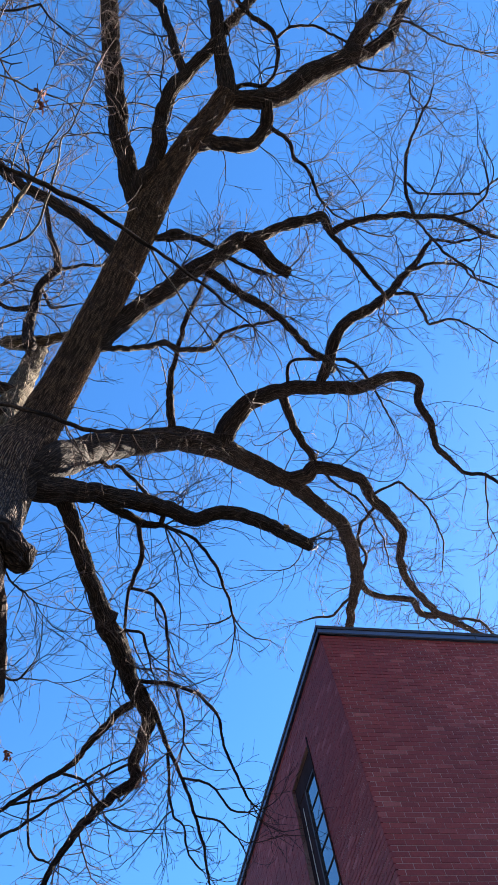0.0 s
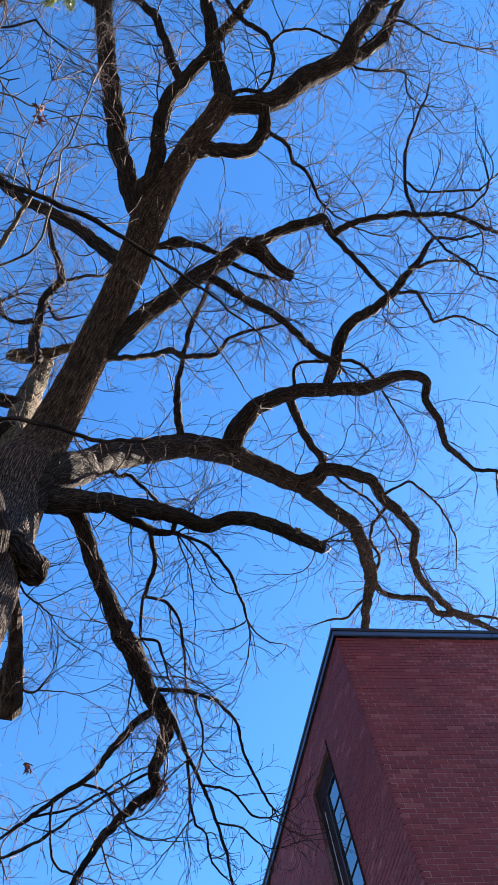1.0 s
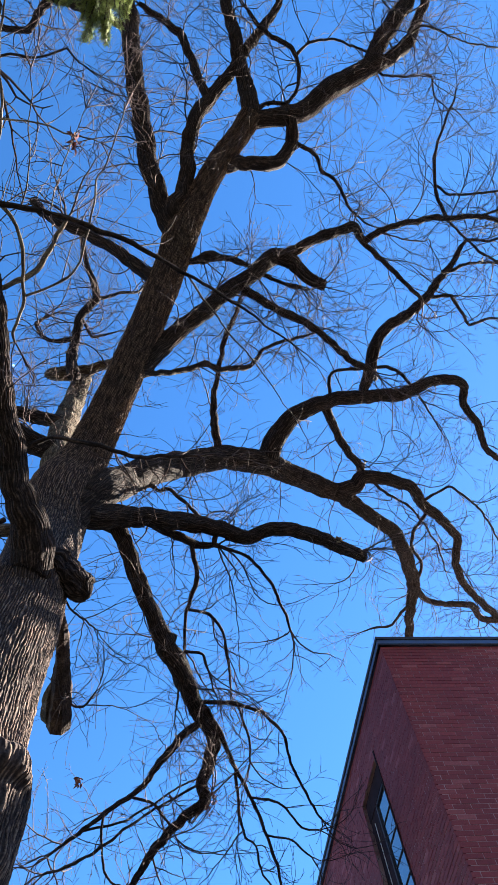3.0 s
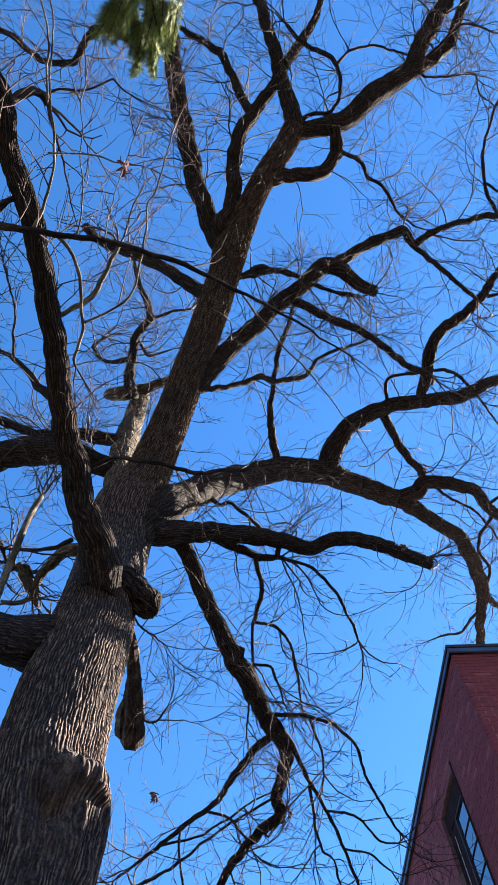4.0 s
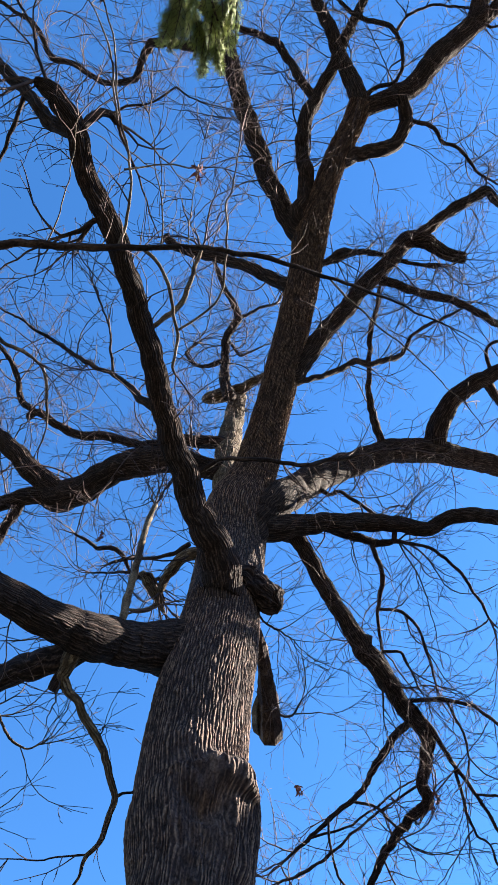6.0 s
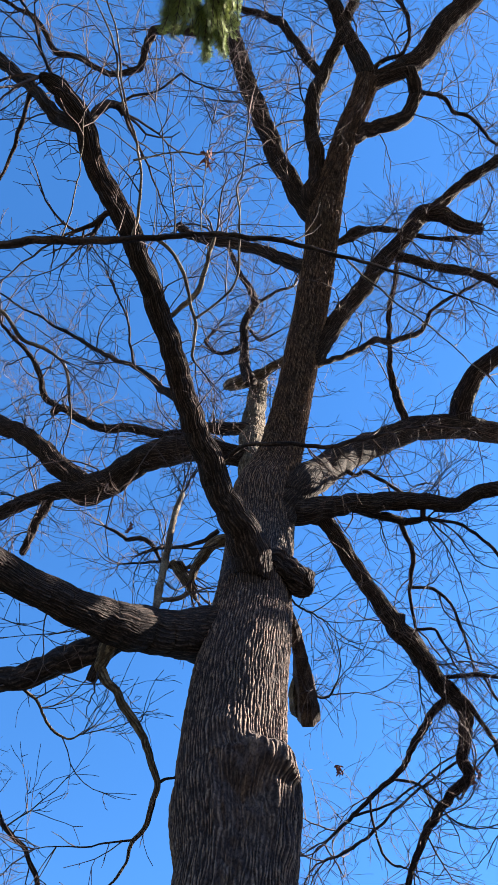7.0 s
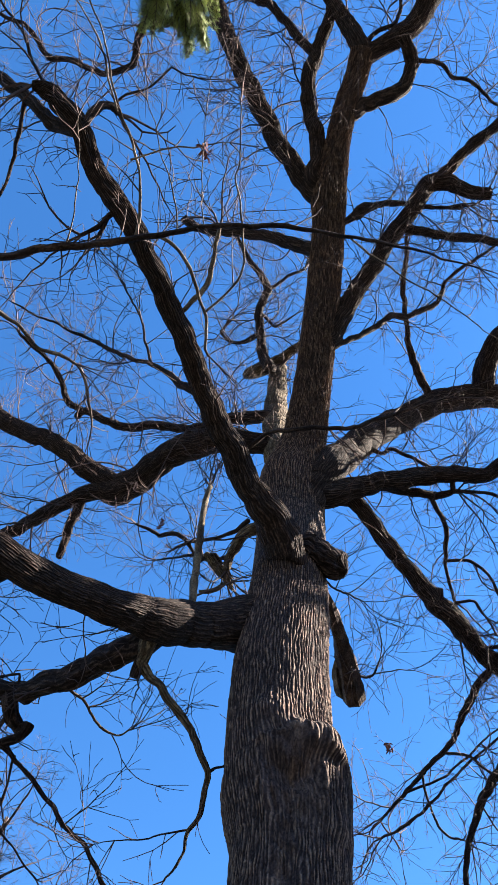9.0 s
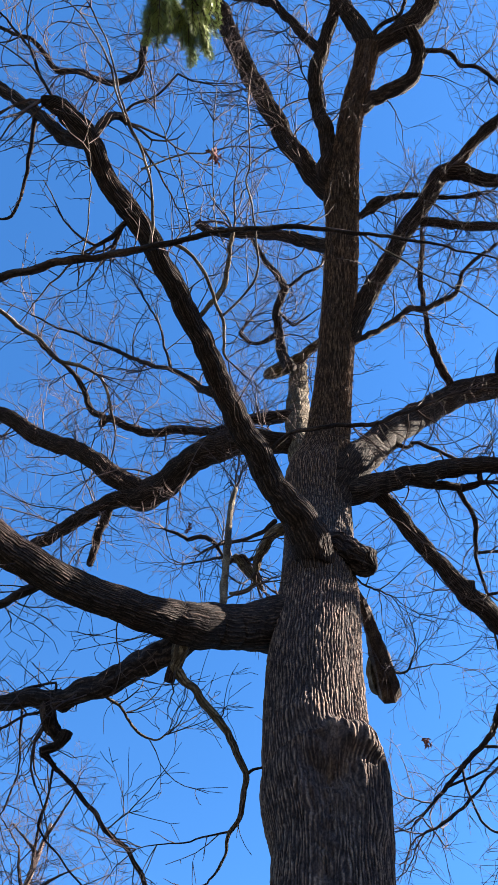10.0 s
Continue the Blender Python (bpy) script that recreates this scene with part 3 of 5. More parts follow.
bough("branch", limb, "", False, [(1.48, 1.30, 13.28, 0.087), (2.01, 1.03, 13.45, 0.080), (2.50, 0.86, 13.61, 0.077), (2.69, 0.82, 13.66, 0.073), (2.86, 1.01, 13.73, 0.061), (3.34, 0.78, 13.86, 0.048), (3.94, 0.66, 14.02, 0.049), (4.31, 0.64, 14.11, 0.045), (4.90, 0.58, 14.26, 0.041), (5.63, 0.75, 14.43, 0.033), (6.02, 0.81, 14.52, 0.029), (6.78, 0.91, 14.52, 0.019)])
bough("branch", limb, "", False, [(2.86, 1.01, 13.73, 0.049), (2.83, 1.05, 13.74, 0.045), (3.37, 1.44, 13.82, 0.042), (3.74, 1.76, 13.87, 0.035), (4.01, 1.95, 13.91, 0.035)])
bough("branch", limb, "", False, [(4.27, 0.64, 14.10, 0.034), (4.27, 0.61, 14.10, 0.031), (4.14, 0.35, 14.20, 0.031), (4.07, 0.07, 14.30, 0.028), (4.05, -0.28, 14.41, 0.028), (4.17, -0.77, 14.58, 0.021), (4.34, -1.16, 14.72, 0.017), (4.39, -1.41, 14.80, 0.010)])
bough("branch", limb, "", False, [(4.09, 0.16, 14.27, 0.023), (4.12, 0.15, 14.26, 0.024), (4.37, 0.27, 14.34, 0.021), (5.00, 0.21, 14.51, 0.021), (5.56, 0.15, 14.65, 0.022), (5.73, -0.04, 14.73, 0.018), (5.87, -0.15, 14.78, 0.018), (6.28, -0.34, 14.91, 0.011)])
bough("branch", limb, "", False, [(4.25, 0.63, 14.10, 0.024), (4.65, 0.90, 14.21, 0.021), (5.00, 1.15, 14.31, 0.022), (5.60, 1.42, 14.44, 0.019), (5.82, 1.58, 14.50, 0.015), (6.30, 1.69, 14.60, 0.011), (6.87, 1.83, 14.60, 0.008)])
bough("branch", limb, "", False, [(4.91, 0.59, 14.26, 0.023), (5.38, 0.42, 14.42, 0.021), (5.60, 0.20, 14.52, 0.022), (5.66, 0.01, 14.59, 0.018)])
bough("branch", limb, "", False, [(0.83, 1.65, 12.88, 0.069), (0.92, 1.77, 12.85, 0.066), (1.47, 2.06, 12.94, 0.064), (1.95, 2.28, 13.02, 0.058), (2.32, 2.55, 13.08, 0.055), (2.71, 2.87, 13.14, 0.053), (3.09, 3.03, 13.19, 0.042)])
limb = bough("limb", tree, "", False, [(-0.75, 2.70, 11.79, 0.050), (-0.45, 2.81, 11.77, 0.045), (0.01, 2.84, 12.18, 0.043), (0.33, 2.80, 12.46, 0.048), (0.56, 2.93, 12.65, 0.045), (1.06, 2.98, 13.02, 0.043), (1.26, 2.73, 13.13, 0.030), (1.58, 2.61, 13.25, 0.026), (1.95, 2.55, 13.38, 0.022), (2.33, 2.42, 13.51, 0.013)])
limb = bough("limb", tree, "", False, [(-0.17, 1.32, 12.68, 0.040), (0.03, 1.38, 12.67, 0.036), (0.35, 1.26, 12.85, 0.044), (0.70, 1.34, 13.03, 0.041), (1.07, 1.49, 13.22, 0.032), (1.37, 1.65, 13.37, 0.026), (1.92, 1.79, 13.33, 0.016), (2.27, 1.66, 13.33, 0.010)])
limb = bough("limb", tree, "arching limb that reaches over the roof", False, [(-1.59, 4.31, 9.69, 0.200), (-1.04, 4.08, 10.55, 0.255), (-0.84, 4.15, 11.00, 0.231), (-0.58, 4.20, 11.45, 0.219), (-0.12, 4.33, 12.10, 0.206), (0.67, 4.43, 12.70, 0.193), (1.38, 4.57, 12.90, 0.190), (1.86, 4.84, 13.04, 0.176), (2.46, 5.14, 13.20, 0.167), (2.85, 5.32, 13.24, 0.141), (3.33, 5.67, 13.29, 0.125), (3.83, 6.03, 13.35, 0.127), (4.20, 6.57, 13.40, 0.130), (4.45, 7.21, 13.47, 0.123), (4.49, 7.76, 13.53, 0.089), (4.56, 8.49, 13.60, 0.080), (4.65, 9.15, 13.60, 0.065)], None, 3.2)
bough("branch", limb, "", False, [(0.63, 4.43, 12.67, 0.066), (0.60, 4.24, 12.72, 0.064), (0.50, 3.68, 12.91, 0.056), (0.55, 3.25, 13.05, 0.039), (0.62, 2.82, 13.19, 0.039), (0.70, 2.47, 13.31, 0.039), (0.84, 2.23, 13.53, 0.035), (0.92, 2.02, 13.70, 0.026), (1.01, 1.79, 13.70, 0.017)], None, 5.0)
bough("branch", limb, "", False, [(1.45, 4.57, 12.93, 0.168), (1.54, 4.25, 13.03, 0.169), (1.75, 3.94, 13.15, 0.151), (2.07, 3.75, 13.26, 0.139), (2.55, 3.61, 13.41, 0.122), (3.11, 3.57, 13.52, 0.115), (3.84, 3.54, 13.67, 0.108), (4.35, 3.34, 13.78, 0.094), (4.73, 3.32, 13.85, 0.086), (4.99, 3.46, 13.91, 0.077), (5.04, 3.79, 13.94, 0.068), (5.39, 4.21, 13.99, 0.064), (5.65, 4.66, 14.04, 0.055), (6.31, 5.14, 14.11, 0.036), (6.79, 5.18, 14.11, 0.032), (7.19, 5.34, 14.11, 0.029), (7.85, 5.56, 14.11, 0.021)], None, 5.0)
bough("branch", limb, "", False, [(3.09, 3.57, 13.52, 0.076), (3.08, 3.52, 13.54, 0.073), (3.20, 3.16, 13.73, 0.097), (3.33, 2.70, 13.96, 0.097), (3.59, 2.44, 14.13, 0.093), (3.91, 2.29, 14.28, 0.090), (4.27, 1.99, 14.49, 0.081), (4.58, 1.62, 14.67, 0.058), (4.81, 1.35, 14.81, 0.048), (5.00, 1.04, 14.95, 0.030), (5.44, 1.05, 15.09, 0.023), (6.03, 0.90, 15.29, 0.016)], None, 5.0)
bough("branch", limb, "", True, [(2.39, 3.66, 13.36, 0.074), (2.56, 4.00, 13.36, 0.068), (2.77, 4.40, 13.37, 0.065), (3.02, 4.67, 13.38, 0.061), (3.18, 4.84, 13.39, 0.066)], None, 5.0)
bough("branch", limb, "", False, [(2.50, 3.63, 13.39, 0.035), (2.46, 3.27, 13.51, 0.032), (2.60, 3.14, 13.57, 0.028), (2.96, 3.13, 13.67, 0.028), (3.49, 3.13, 13.81, 0.033), (3.86, 3.30, 13.91, 0.029), (4.16, 3.61, 14.02, 0.023), (4.67, 4.23, 14.20, 0.016), (4.90, 4.55, 14.20, 0.008)], None, 5.0)
bough("branch", limb, "", False, [(4.27, 2.01, 14.48, 0.030), (4.73, 1.98, 14.61, 0.034), (5.00, 2.28, 14.72, 0.031), (5.26, 2.54, 14.82, 0.027), (5.72, 2.41, 14.95, 0.024), (6.27, 2.55, 15.10, 0.016), (6.84, 2.82, 15.10, 0.012)], None, 5.0)
bough("branch", limb, "", True, [(3.20, 3.14, 13.74, 0.066), (3.25, 3.15, 13.72, 0.060), (3.35, 3.37, 13.86, 0.056)], None, 5.0)
bough("branch", limb, "", False, [(4.61, 1.60, 14.69, 0.034), (5.13, 1.43, 14.90, 0.027), (5.71, 1.44, 15.11, 0.023), (6.04, 1.63, 15.24, 0.020), (6.72, 1.78, 15.48, 0.012)], None, 5.0)
bough("branch", limb, "", False, [(6.79, 5.18, 14.10, 0.020), (6.93, 5.63, 14.10, 0.016), (7.14, 6.24, 14.09, 0.012), (7.43, 6.60, 14.08, 0.008)], None, 5.0)
bough("branch", limb, "", False, [(2.68, 5.24, 13.22, 0.141), (3.03, 5.16, 13.27, 0.135), (3.19, 4.98, 13.31, 0.122), (3.65, 5.05, 13.37, 0.110), (4.11, 5.20, 13.43, 0.101), (4.42, 5.56, 13.49, 0.093), (4.89, 5.94, 13.54, 0.085), (5.20, 6.33, 13.58, 0.076), (5.29, 6.95, 13.65, 0.073), (5.78, 7.61, 13.72, 0.069), (6.41, 8.16, 13.80, 0.066), (7.30, 8.60, 13.88, 0.056), (7.79, 8.77, 13.88, 0.031)], None, 5.0)
bough("branch", limb, "", False, [(4.48, 7.34, 13.48, 0.067), (4.80, 7.64, 13.54, 0.055), (5.25, 7.76, 13.61, 0.053), (5.75, 7.81, 13.68, 0.059), (6.04, 8.18, 13.74, 0.065), (6.43, 8.22, 13.80, 0.055)], None, 5.0)
bough("branch", limb, "", False, [(4.56, 5.67, 13.50, 0.034), (4.48, 5.77, 13.50, 0.031), (4.30, 6.16, 13.50, 0.031), (4.31, 6.44, 13.50, 0.031), (4.54, 6.79, 13.50, 0.032), (4.54, 7.22, 13.50, 0.028)], None, 5.0)
bough("branch", limb, "", False, [(4.37, 5.51, 13.48, 0.029), (4.70, 5.30, 13.53, 0.023), (4.93, 5.26, 13.55, 0.023), (5.45, 5.63, 13.61, 0.020), (5.87, 6.10, 13.66, 0.020), (6.09, 6.48, 13.70, 0.016), (6.22, 7.10, 13.70, 0.008)], None, 5.0)
bough("branch", limb, "", False, [(6.34, 8.11, 13.78, 0.034), (6.89, 8.29, 13.83, 0.030), (7.42, 8.35, 13.87, 0.030), (7.76, 8.64, 13.89, 0.026), (8.07, 8.84, 13.90, 0.022)], None, 5.0)
bough("branch", limb, "", False, [(4.48, 7.62, 13.51, 0.032), (4.15, 8.16, 13.51, 0.024), (3.82, 8.20, 13.50, 0.020), (3.55, 8.32, 13.50, 0.008)], None, 5.0)
bough("branch", limb, "", False, [(3.27, 5.00, 13.32, 0.029), (3.69, 5.31, 13.35, 0.026), (4.06, 5.51, 13.38, 0.023), (4.33, 5.79, 13.41, 0.019), (4.81, 6.43, 13.45, 0.016), (5.03, 6.93, 13.48, 0.012)], None, 5.0)
bough("branch", limb, "", False, [(-0.55, 4.21, 11.49, 0.039), (-0.32, 4.39, 11.36, 0.029), (-0.15, 4.36, 11.28, 0.026), (0.13, 4.53, 11.12, 0.026), (0.28, 4.66, 11.02, 0.023), (0.46, 4.69, 10.94, 0.012)], None, 5.0)
limb = bough("limb", tree, "thick limb ending in a sawn stub", True, [(-1.54, 4.15, 10.25, 0.192), (-1.10, 4.24, 10.23, 0.185), (-0.76, 4.30, 10.32, 0.143), (-0.26, 4.39, 10.43, 0.129), (0.30, 4.54, 10.56, 0.114), (0.72, 4.64, 10.58, 0.101), (0.96, 4.71, 10.59, 0.098), (1.30, 4.60, 10.62, 0.095), (1.66, 4.66, 10.65, 0.100), (2.18, 4.87, 10.69, 0.094), (2.62, 5.11, 10.73, 0.081)], None, 2.0)
bough("branch", limb, "", True, [(2.50, 5.05, 10.71, 0.024), (2.59, 4.98, 10.70, 0.024)], None, 5.0)
bough("branch", limb, "", False, [(0.51, 4.59, 10.57, 0.037), (0.47, 4.79, 10.46, 0.034), (0.59, 4.81, 10.45, 0.025), (0.94, 4.94, 10.42, 0.023), (1.29, 5.33, 10.37, 0.023), (1.59, 6.04, 10.31, 0.018)], None, 5.0)
bough("branch", limb, "", False, [(-0.55, 4.31, 10.38, 0.062), (-0.33, 4.47, 10.41, 0.066), (-0.06, 4.63, 10.45, 0.057), (0.21, 4.77, 10.48, 0.054), (0.51, 4.83, 10.52, 0.031)], None, 5.0)
bough("branch", limb, "", False, [(0.17, 4.75, 10.48, 0.036), (0.26, 5.19, 10.31, 0.033), (0.19, 5.44, 10.21, 0.031), (0.11, 5.65, 10.12, 0.025), (0.12, 6.09, 9.96, 0.022)], None, 5.0)
bough("branch", limb, "", False, [(0.14, 5.58, 10.15, 0.021), (0.17, 5.59, 10.14, 0.022), (0.42, 5.62, 10.08, 0.022), (0.61, 5.85, 10.01, 0.020), (0.69, 6.12, 9.94, 0.020), (0.74, 6.66, 9.81, 0.014)], None, 5.0)
bough("branch", limb, "", False, [(0.12, 6.09, 9.96, 0.018), (0.12, 6.11, 9.94, 0.022), (0.33, 6.07, 9.83, 0.019), (0.46, 6.29, 9.67, 0.016), (0.56, 6.52, 9.51, 0.008)], None, 5.0)
limb = bough("limb", tree, "long drooping crooked limb", False, [(-1.53, 4.13, 10.32, 0.121), (-0.90, 4.42, 10.35, 0.116), (-0.67, 4.75, 10.23, 0.103), (-0.51, 5.16, 10.10, 0.104), (-0.31, 5.59, 9.99, 0.108), (-0.10, 6.03, 9.89, 0.141), (0.07, 6.33, 9.81, 0.135), (0.26, 6.83, 9.70, 0.115), (0.52, 7.12, 9.50, 0.100), (0.51, 7.38, 9.36, 0.086), (0.39, 7.65, 9.19, 0.074), (0.42, 7.85, 9.08, 0.074), (0.11, 7.95, 8.90, 0.059), (-0.24, 8.01, 8.46, 0.050), (-0.50, 8.10, 8.00, 0.034), (-0.61, 8.21, 7.79, 0.031), (-0.68, 8.37, 7.50, 0.026)], None, 3.0)
bough("branch", limb, "", False, [(0.37, 6.98, 9.60, 0.054), (0.06, 7.18, 9.48, 0.053), (-0.40, 7.73, 9.25, 0.036), (-0.77, 7.93, 9.11, 0.030), (-1.20, 8.18, 8.94, 0.024), (-1.61, 8.56, 8.92, 0.016)], None, 3.6)
bough("branch", limb, "", False, [(0.30, 6.88, 9.67, 0.037), (0.40, 6.83, 9.70, 0.034), (0.65, 7.13, 9.41, 0.033), (0.82, 7.40, 9.15, 0.030), (1.00, 7.61, 8.93, 0.024), (1.19, 7.93, 8.61, 0.021), (1.33, 8.22, 8.31, 0.018), (1.43, 8.56, 8.04, 0.013)], None, 2.0, 0.8)
bough("branch", limb, "", False, [(0.25, 6.81, 9.71, 0.034), (0.35, 6.77, 9.73, 0.031), (0.79, 6.65, 9.54, 0.028), (1.12, 6.65, 9.39, 0.025), (1.40, 6.84, 9.23, 0.022), (1.52, 7.18, 9.06, 0.019), (1.72, 7.56, 8.86, 0.016), (1.92, 7.81, 8.73, 0.014)], None, 2.0, 0.8)
bough("branch", limb, "", False, [(1.00, 7.62, 8.92, 0.016), (1.34, 7.55, 8.77, 0.016), (1.65, 7.79, 8.58, 0.013), (1.85, 7.73, 8.48, 0.011)], None, 3.6)
bough("branch", limb, "", False, [(0.83, 7.41, 9.14, 0.024), (0.80, 7.43, 9.13, 0.022), (0.85, 7.71, 8.80, 0.019), (0.92, 7.90, 8.55, 0.016), (1.04, 7.92, 8.43, 0.013), (1.12, 8.09, 8.17, 0.013), (1.29, 8.12, 7.97, 0.008)], None, 3.6)
bough("branch", limb, "", False, [(-0.56, 7.81, 9.19, 0.024), (-0.53, 7.84, 9.17, 0.022), (-0.23, 7.77, 8.99, 0.019), (-0.03, 7.92, 8.80, 0.016), (0.06, 8.04, 8.69, 0.013)], None, 3.6)
bough("branch", limb, "", False, [(0.39, 7.66, 9.19, 0.018), (0.35, 7.66, 9.19, 0.017), (-0.23, 7.86, 9.00, 0.016), (-0.82, 8.19, 8.77, 0.019), (-1.20, 8.32, 8.63, 0.021), (-1.61, 8.50, 8.62, 0.016)], None, 3.6)
bough("branch", limb, "", False, [(-1.16, 8.16, 8.95, 0.019), (-0.64, 8.08, 9.00, 0.016), (-0.13, 7.74, 9.06, 0.014), (0.35, 7.42, 9.11, 0.011)], None, 3.6)
bough("branch", limb, "", False, [(-0.87, 7.99, 9.07, 0.018), (-0.89, 7.97, 9.08, 0.016), (-0.89, 8.18, 8.76, 0.016), (-0.84, 8.34, 8.49, 0.016), (-0.74, 8.37, 8.37, 0.015), (-0.55, 8.29, 8.22, 0.013)], None, 2.0, 0.8)
bough("branch", limb, "", False, [(1.19, 7.93, 8.61, 0.013), (1.46, 7.82, 8.43, 0.013), (1.70, 7.86, 8.22, 0.010)], None, 3.6)
bough("branch", limb, "", False, [(0.83, 6.65, 9.52, 0.019), (0.94, 6.90, 9.33, 0.016), (0.99, 7.21, 9.10, 0.014)], None, 3.6)
bough("branch", limb, "", False, [(0.08, 6.36, 9.81, 0.015), (0.03, 6.54, 9.50, 0.014), (0.00, 6.68, 9.24, 0.008)], None, 3.6)
bough("branch", limb, "", False, [(0.19, 7.92, 8.95, 0.018), (0.26, 7.99, 8.87, 0.016), (0.48, 7.68, 9.01, 0.016)], None, 3.6)
bough("branch", limb, "", False, [(-0.15, 5.93, 9.91, 0.085), (-0.07, 5.89, 9.94, 0.082), (-0.16, 5.96, 9.83, 0.084), (-0.18, 6.01, 9.82, 0.056)], None, 3.6)
limb = bough("limb", tree, "long ascending dark limb ending in a pruned stub", True, [(-1.47, 4.02, 7.72, 0.090), (-1.44, 3.82, 7.93, 0.145), (-1.42, 3.72, 8.06, 0.185), (-1.43, 3.52, 8.15, 0.201), (-1.52, 3.17, 8.25, 0.158), (-1.60, 2.87, 8.31, 0.147), (-1.63, 2.58, 8.37, 0.135), (-1.68, 2.30, 8.42, 0.127), (-1.72, 1.94, 8.46, 0.115), (-1.74, 1.46, 8.50, 0.108), (-1.75, 0.99, 8.50, 0.103), (-1.79, 0.44, 8.46, 0.097), (-1.84, 0.03, 8.39, 0.099), (-1.88, -0.31, 8.30, 0.087), (-1.90, -0.60, 8.24, 0.085), (-1.95, -0.82, 8.22, 0.083), (-2.01, -0.97, 8.19, 0.072), (-2.10, -1.04, 8.16, 0.031)], None, 7.0, 1.05)
bough("branch", limb, "", False, [(-1.89, -0.63, 8.26, 0.068), (-2.05, -0.70, 8.34, 0.064), (-2.22, -0.86, 8.46, 0.056), (-2.36, -1.08, 8.62, 0.053), (-2.62, -1.39, 8.83, 0.054), (-2.83, -1.78, 8.96, 0.039), (-3.04, -2.16, 9.10, 0.025)], None, 7.0, 1.05)
bough("branch", limb, "", True, [(-1.84, -0.64, 8.27, 0.037), (-1.77, -0.71, 8.34, 0.039), (-1.66, -0.74, 8.41, 0.034), (-1.61, -0.71, 8.46, 0.032), (-1.59, -0.65, 8.49, 0.028)], None, 7.0, 1.05)
bough("branch", limb, "", False, [(-1.62, -0.71, 8.44, 0.014), (-1.47, -0.77, 8.51, 0.011), (-1.32, -0.77, 8.57, 0.011), (-1.04, -0.85, 8.70, 0.009), (-0.95, -0.77, 8.75, 0.007), (-0.78, -0.69, 8.82, 0.005)], None, 7.0, 1.05)
bough("branch", limb, "", False, [(-1.99, -0.96, 8.17, 0.015), (-2.07, -1.19, 8.32, 0.014), (-2.10, -1.45, 8.48, 0.013), (-2.24, -1.75, 8.66, 0.010), (-2.30, -1.95, 8.68, 0.007)], None, 7.0, 1.05)
bough("branch", limb, "", False, [(-2.30, -1.02, 8.57, 0.023), (-2.34, -1.00, 8.56, 0.021), (-2.61, -0.59, 8.45, 0.017), (-2.87, -0.33, 8.37, 0.014), (-3.11, -0.37, 8.38, 0.007)], None, 7.0, 1.05)
bough("branch", limb, "", True, [(-1.81, 0.09, 8.44, 0.031), (-1.95, 0.11, 8.40, 0.027), (-2.12, 0.17, 8.41, 0.023), (-2.27, 0.18, 8.42, 0.020)], None, 7.0, 1.05)
bough("branch", limb, "", True, [(-1.81, 0.09, 8.44, 0.023), (-1.95, 0.11, 8.40, 0.020), (-2.06, 0.19, 8.41, 0.020), (-2.13, 0.23, 8.42, 0.018)], None, 7.0, 1.05)
# Sun on this branch is painted as pale bark.
bough("branch", limb, "thin branch, sunlight put into its pale bark", False, [(-1.76, 1.18, 8.56, 0.026), (-1.50, 1.08, 8.74, 0.026), (-1.36, 0.94, 8.88, 0.026), (-1.26, 0.77, 9.02, 0.024), (-1.17, 0.58, 9.15, 0.019)], None, 7.0, 1.05)
bough("branch", limb, "", False, [(-1.64, 2.67, 8.41, 0.021), (-1.55, 2.66, 8.42, 0.019), (-1.41, 2.59, 8.44, 0.022), (-1.26, 2.55, 8.46, 0.022), (-1.01, 2.58, 8.49, 0.022), (-0.79, 2.63, 8.52, 0.022), (-0.53, 2.74, 8.55, 0.022), (-0.25, 2.80, 8.66, 0.019), (0.12, 2.82, 8.80, 0.017), (0.52, 2.82, 8.80, 0.008)], None, 7.0, 1.05)
bough("branch", limb, "", False, [(-1.72, 2.05, 8.42, 0.043), (-1.98, 1.87, 8.74, 0.041), (-2.28, 1.68, 9.05, 0.027), (-2.69, 1.53, 9.39, 0.025), (-3.04, 1.35, 9.69, 0.021), (-3.51, 1.06, 9.98, 0.014), (-3.97, 0.73, 10.21, 0.010)], None, 7.0, 1.05)
bough("branch", limb, "", False, [(-2.31, 1.67, 9.08, 0.015), (-2.36, 1.39, 9.45, 0.014), (-2.42, 1.17, 9.72, 0.011), (-2.61, 0.80, 10.16, 0.010)], None, 7.0, 1.05)
limb = bough("limb", tree, "low heavy limb with sunlit ridged bark on top", False, [(-1.61, 4.15, 7.45, 0.338), (-1.88, 3.97, 7.42, 0.286), (-2.02, 3.83, 7.27, 0.228), (-2.19, 3.62, 7.08, 0.205), (-2.37, 3.36, 6.84, 0.187), (-2.51, 3.12, 6.70, 0.162), (-2.79, 2.69, 6.50, 0.139), (-3.03, 2.26, 6.33, 0.135), (-3.15, 2.03, 6.30, 0.137), (-3.28, 1.81, 6.31, 0.140), (-3.48, 1.46, 6.30, 0.125), (-3.74, 0.96, 6.24, 0.098), (-4.02, 0.35, 6.11, 0.063)], None, 5.0, 1.1)
bough("branch", limb, "", True, [(-2.40, 3.38, 6.80, 0.121), (-2.71, 3.48, 6.77, 0.122), (-3.05, 3.54, 6.75, 0.113), (-3.46, 3.61, 6.71, 0.109), (-3.86, 3.68, 6.75, 0.098), (-4.17, 3.58, 6.77, 0.080), (-4.50, 3.57, 6.80, 0.070), (-5.13, 3.62, 6.98, 0.058), (-6.00, 3.43, 7.26, 0.039)], None, 7.5, 1.1)
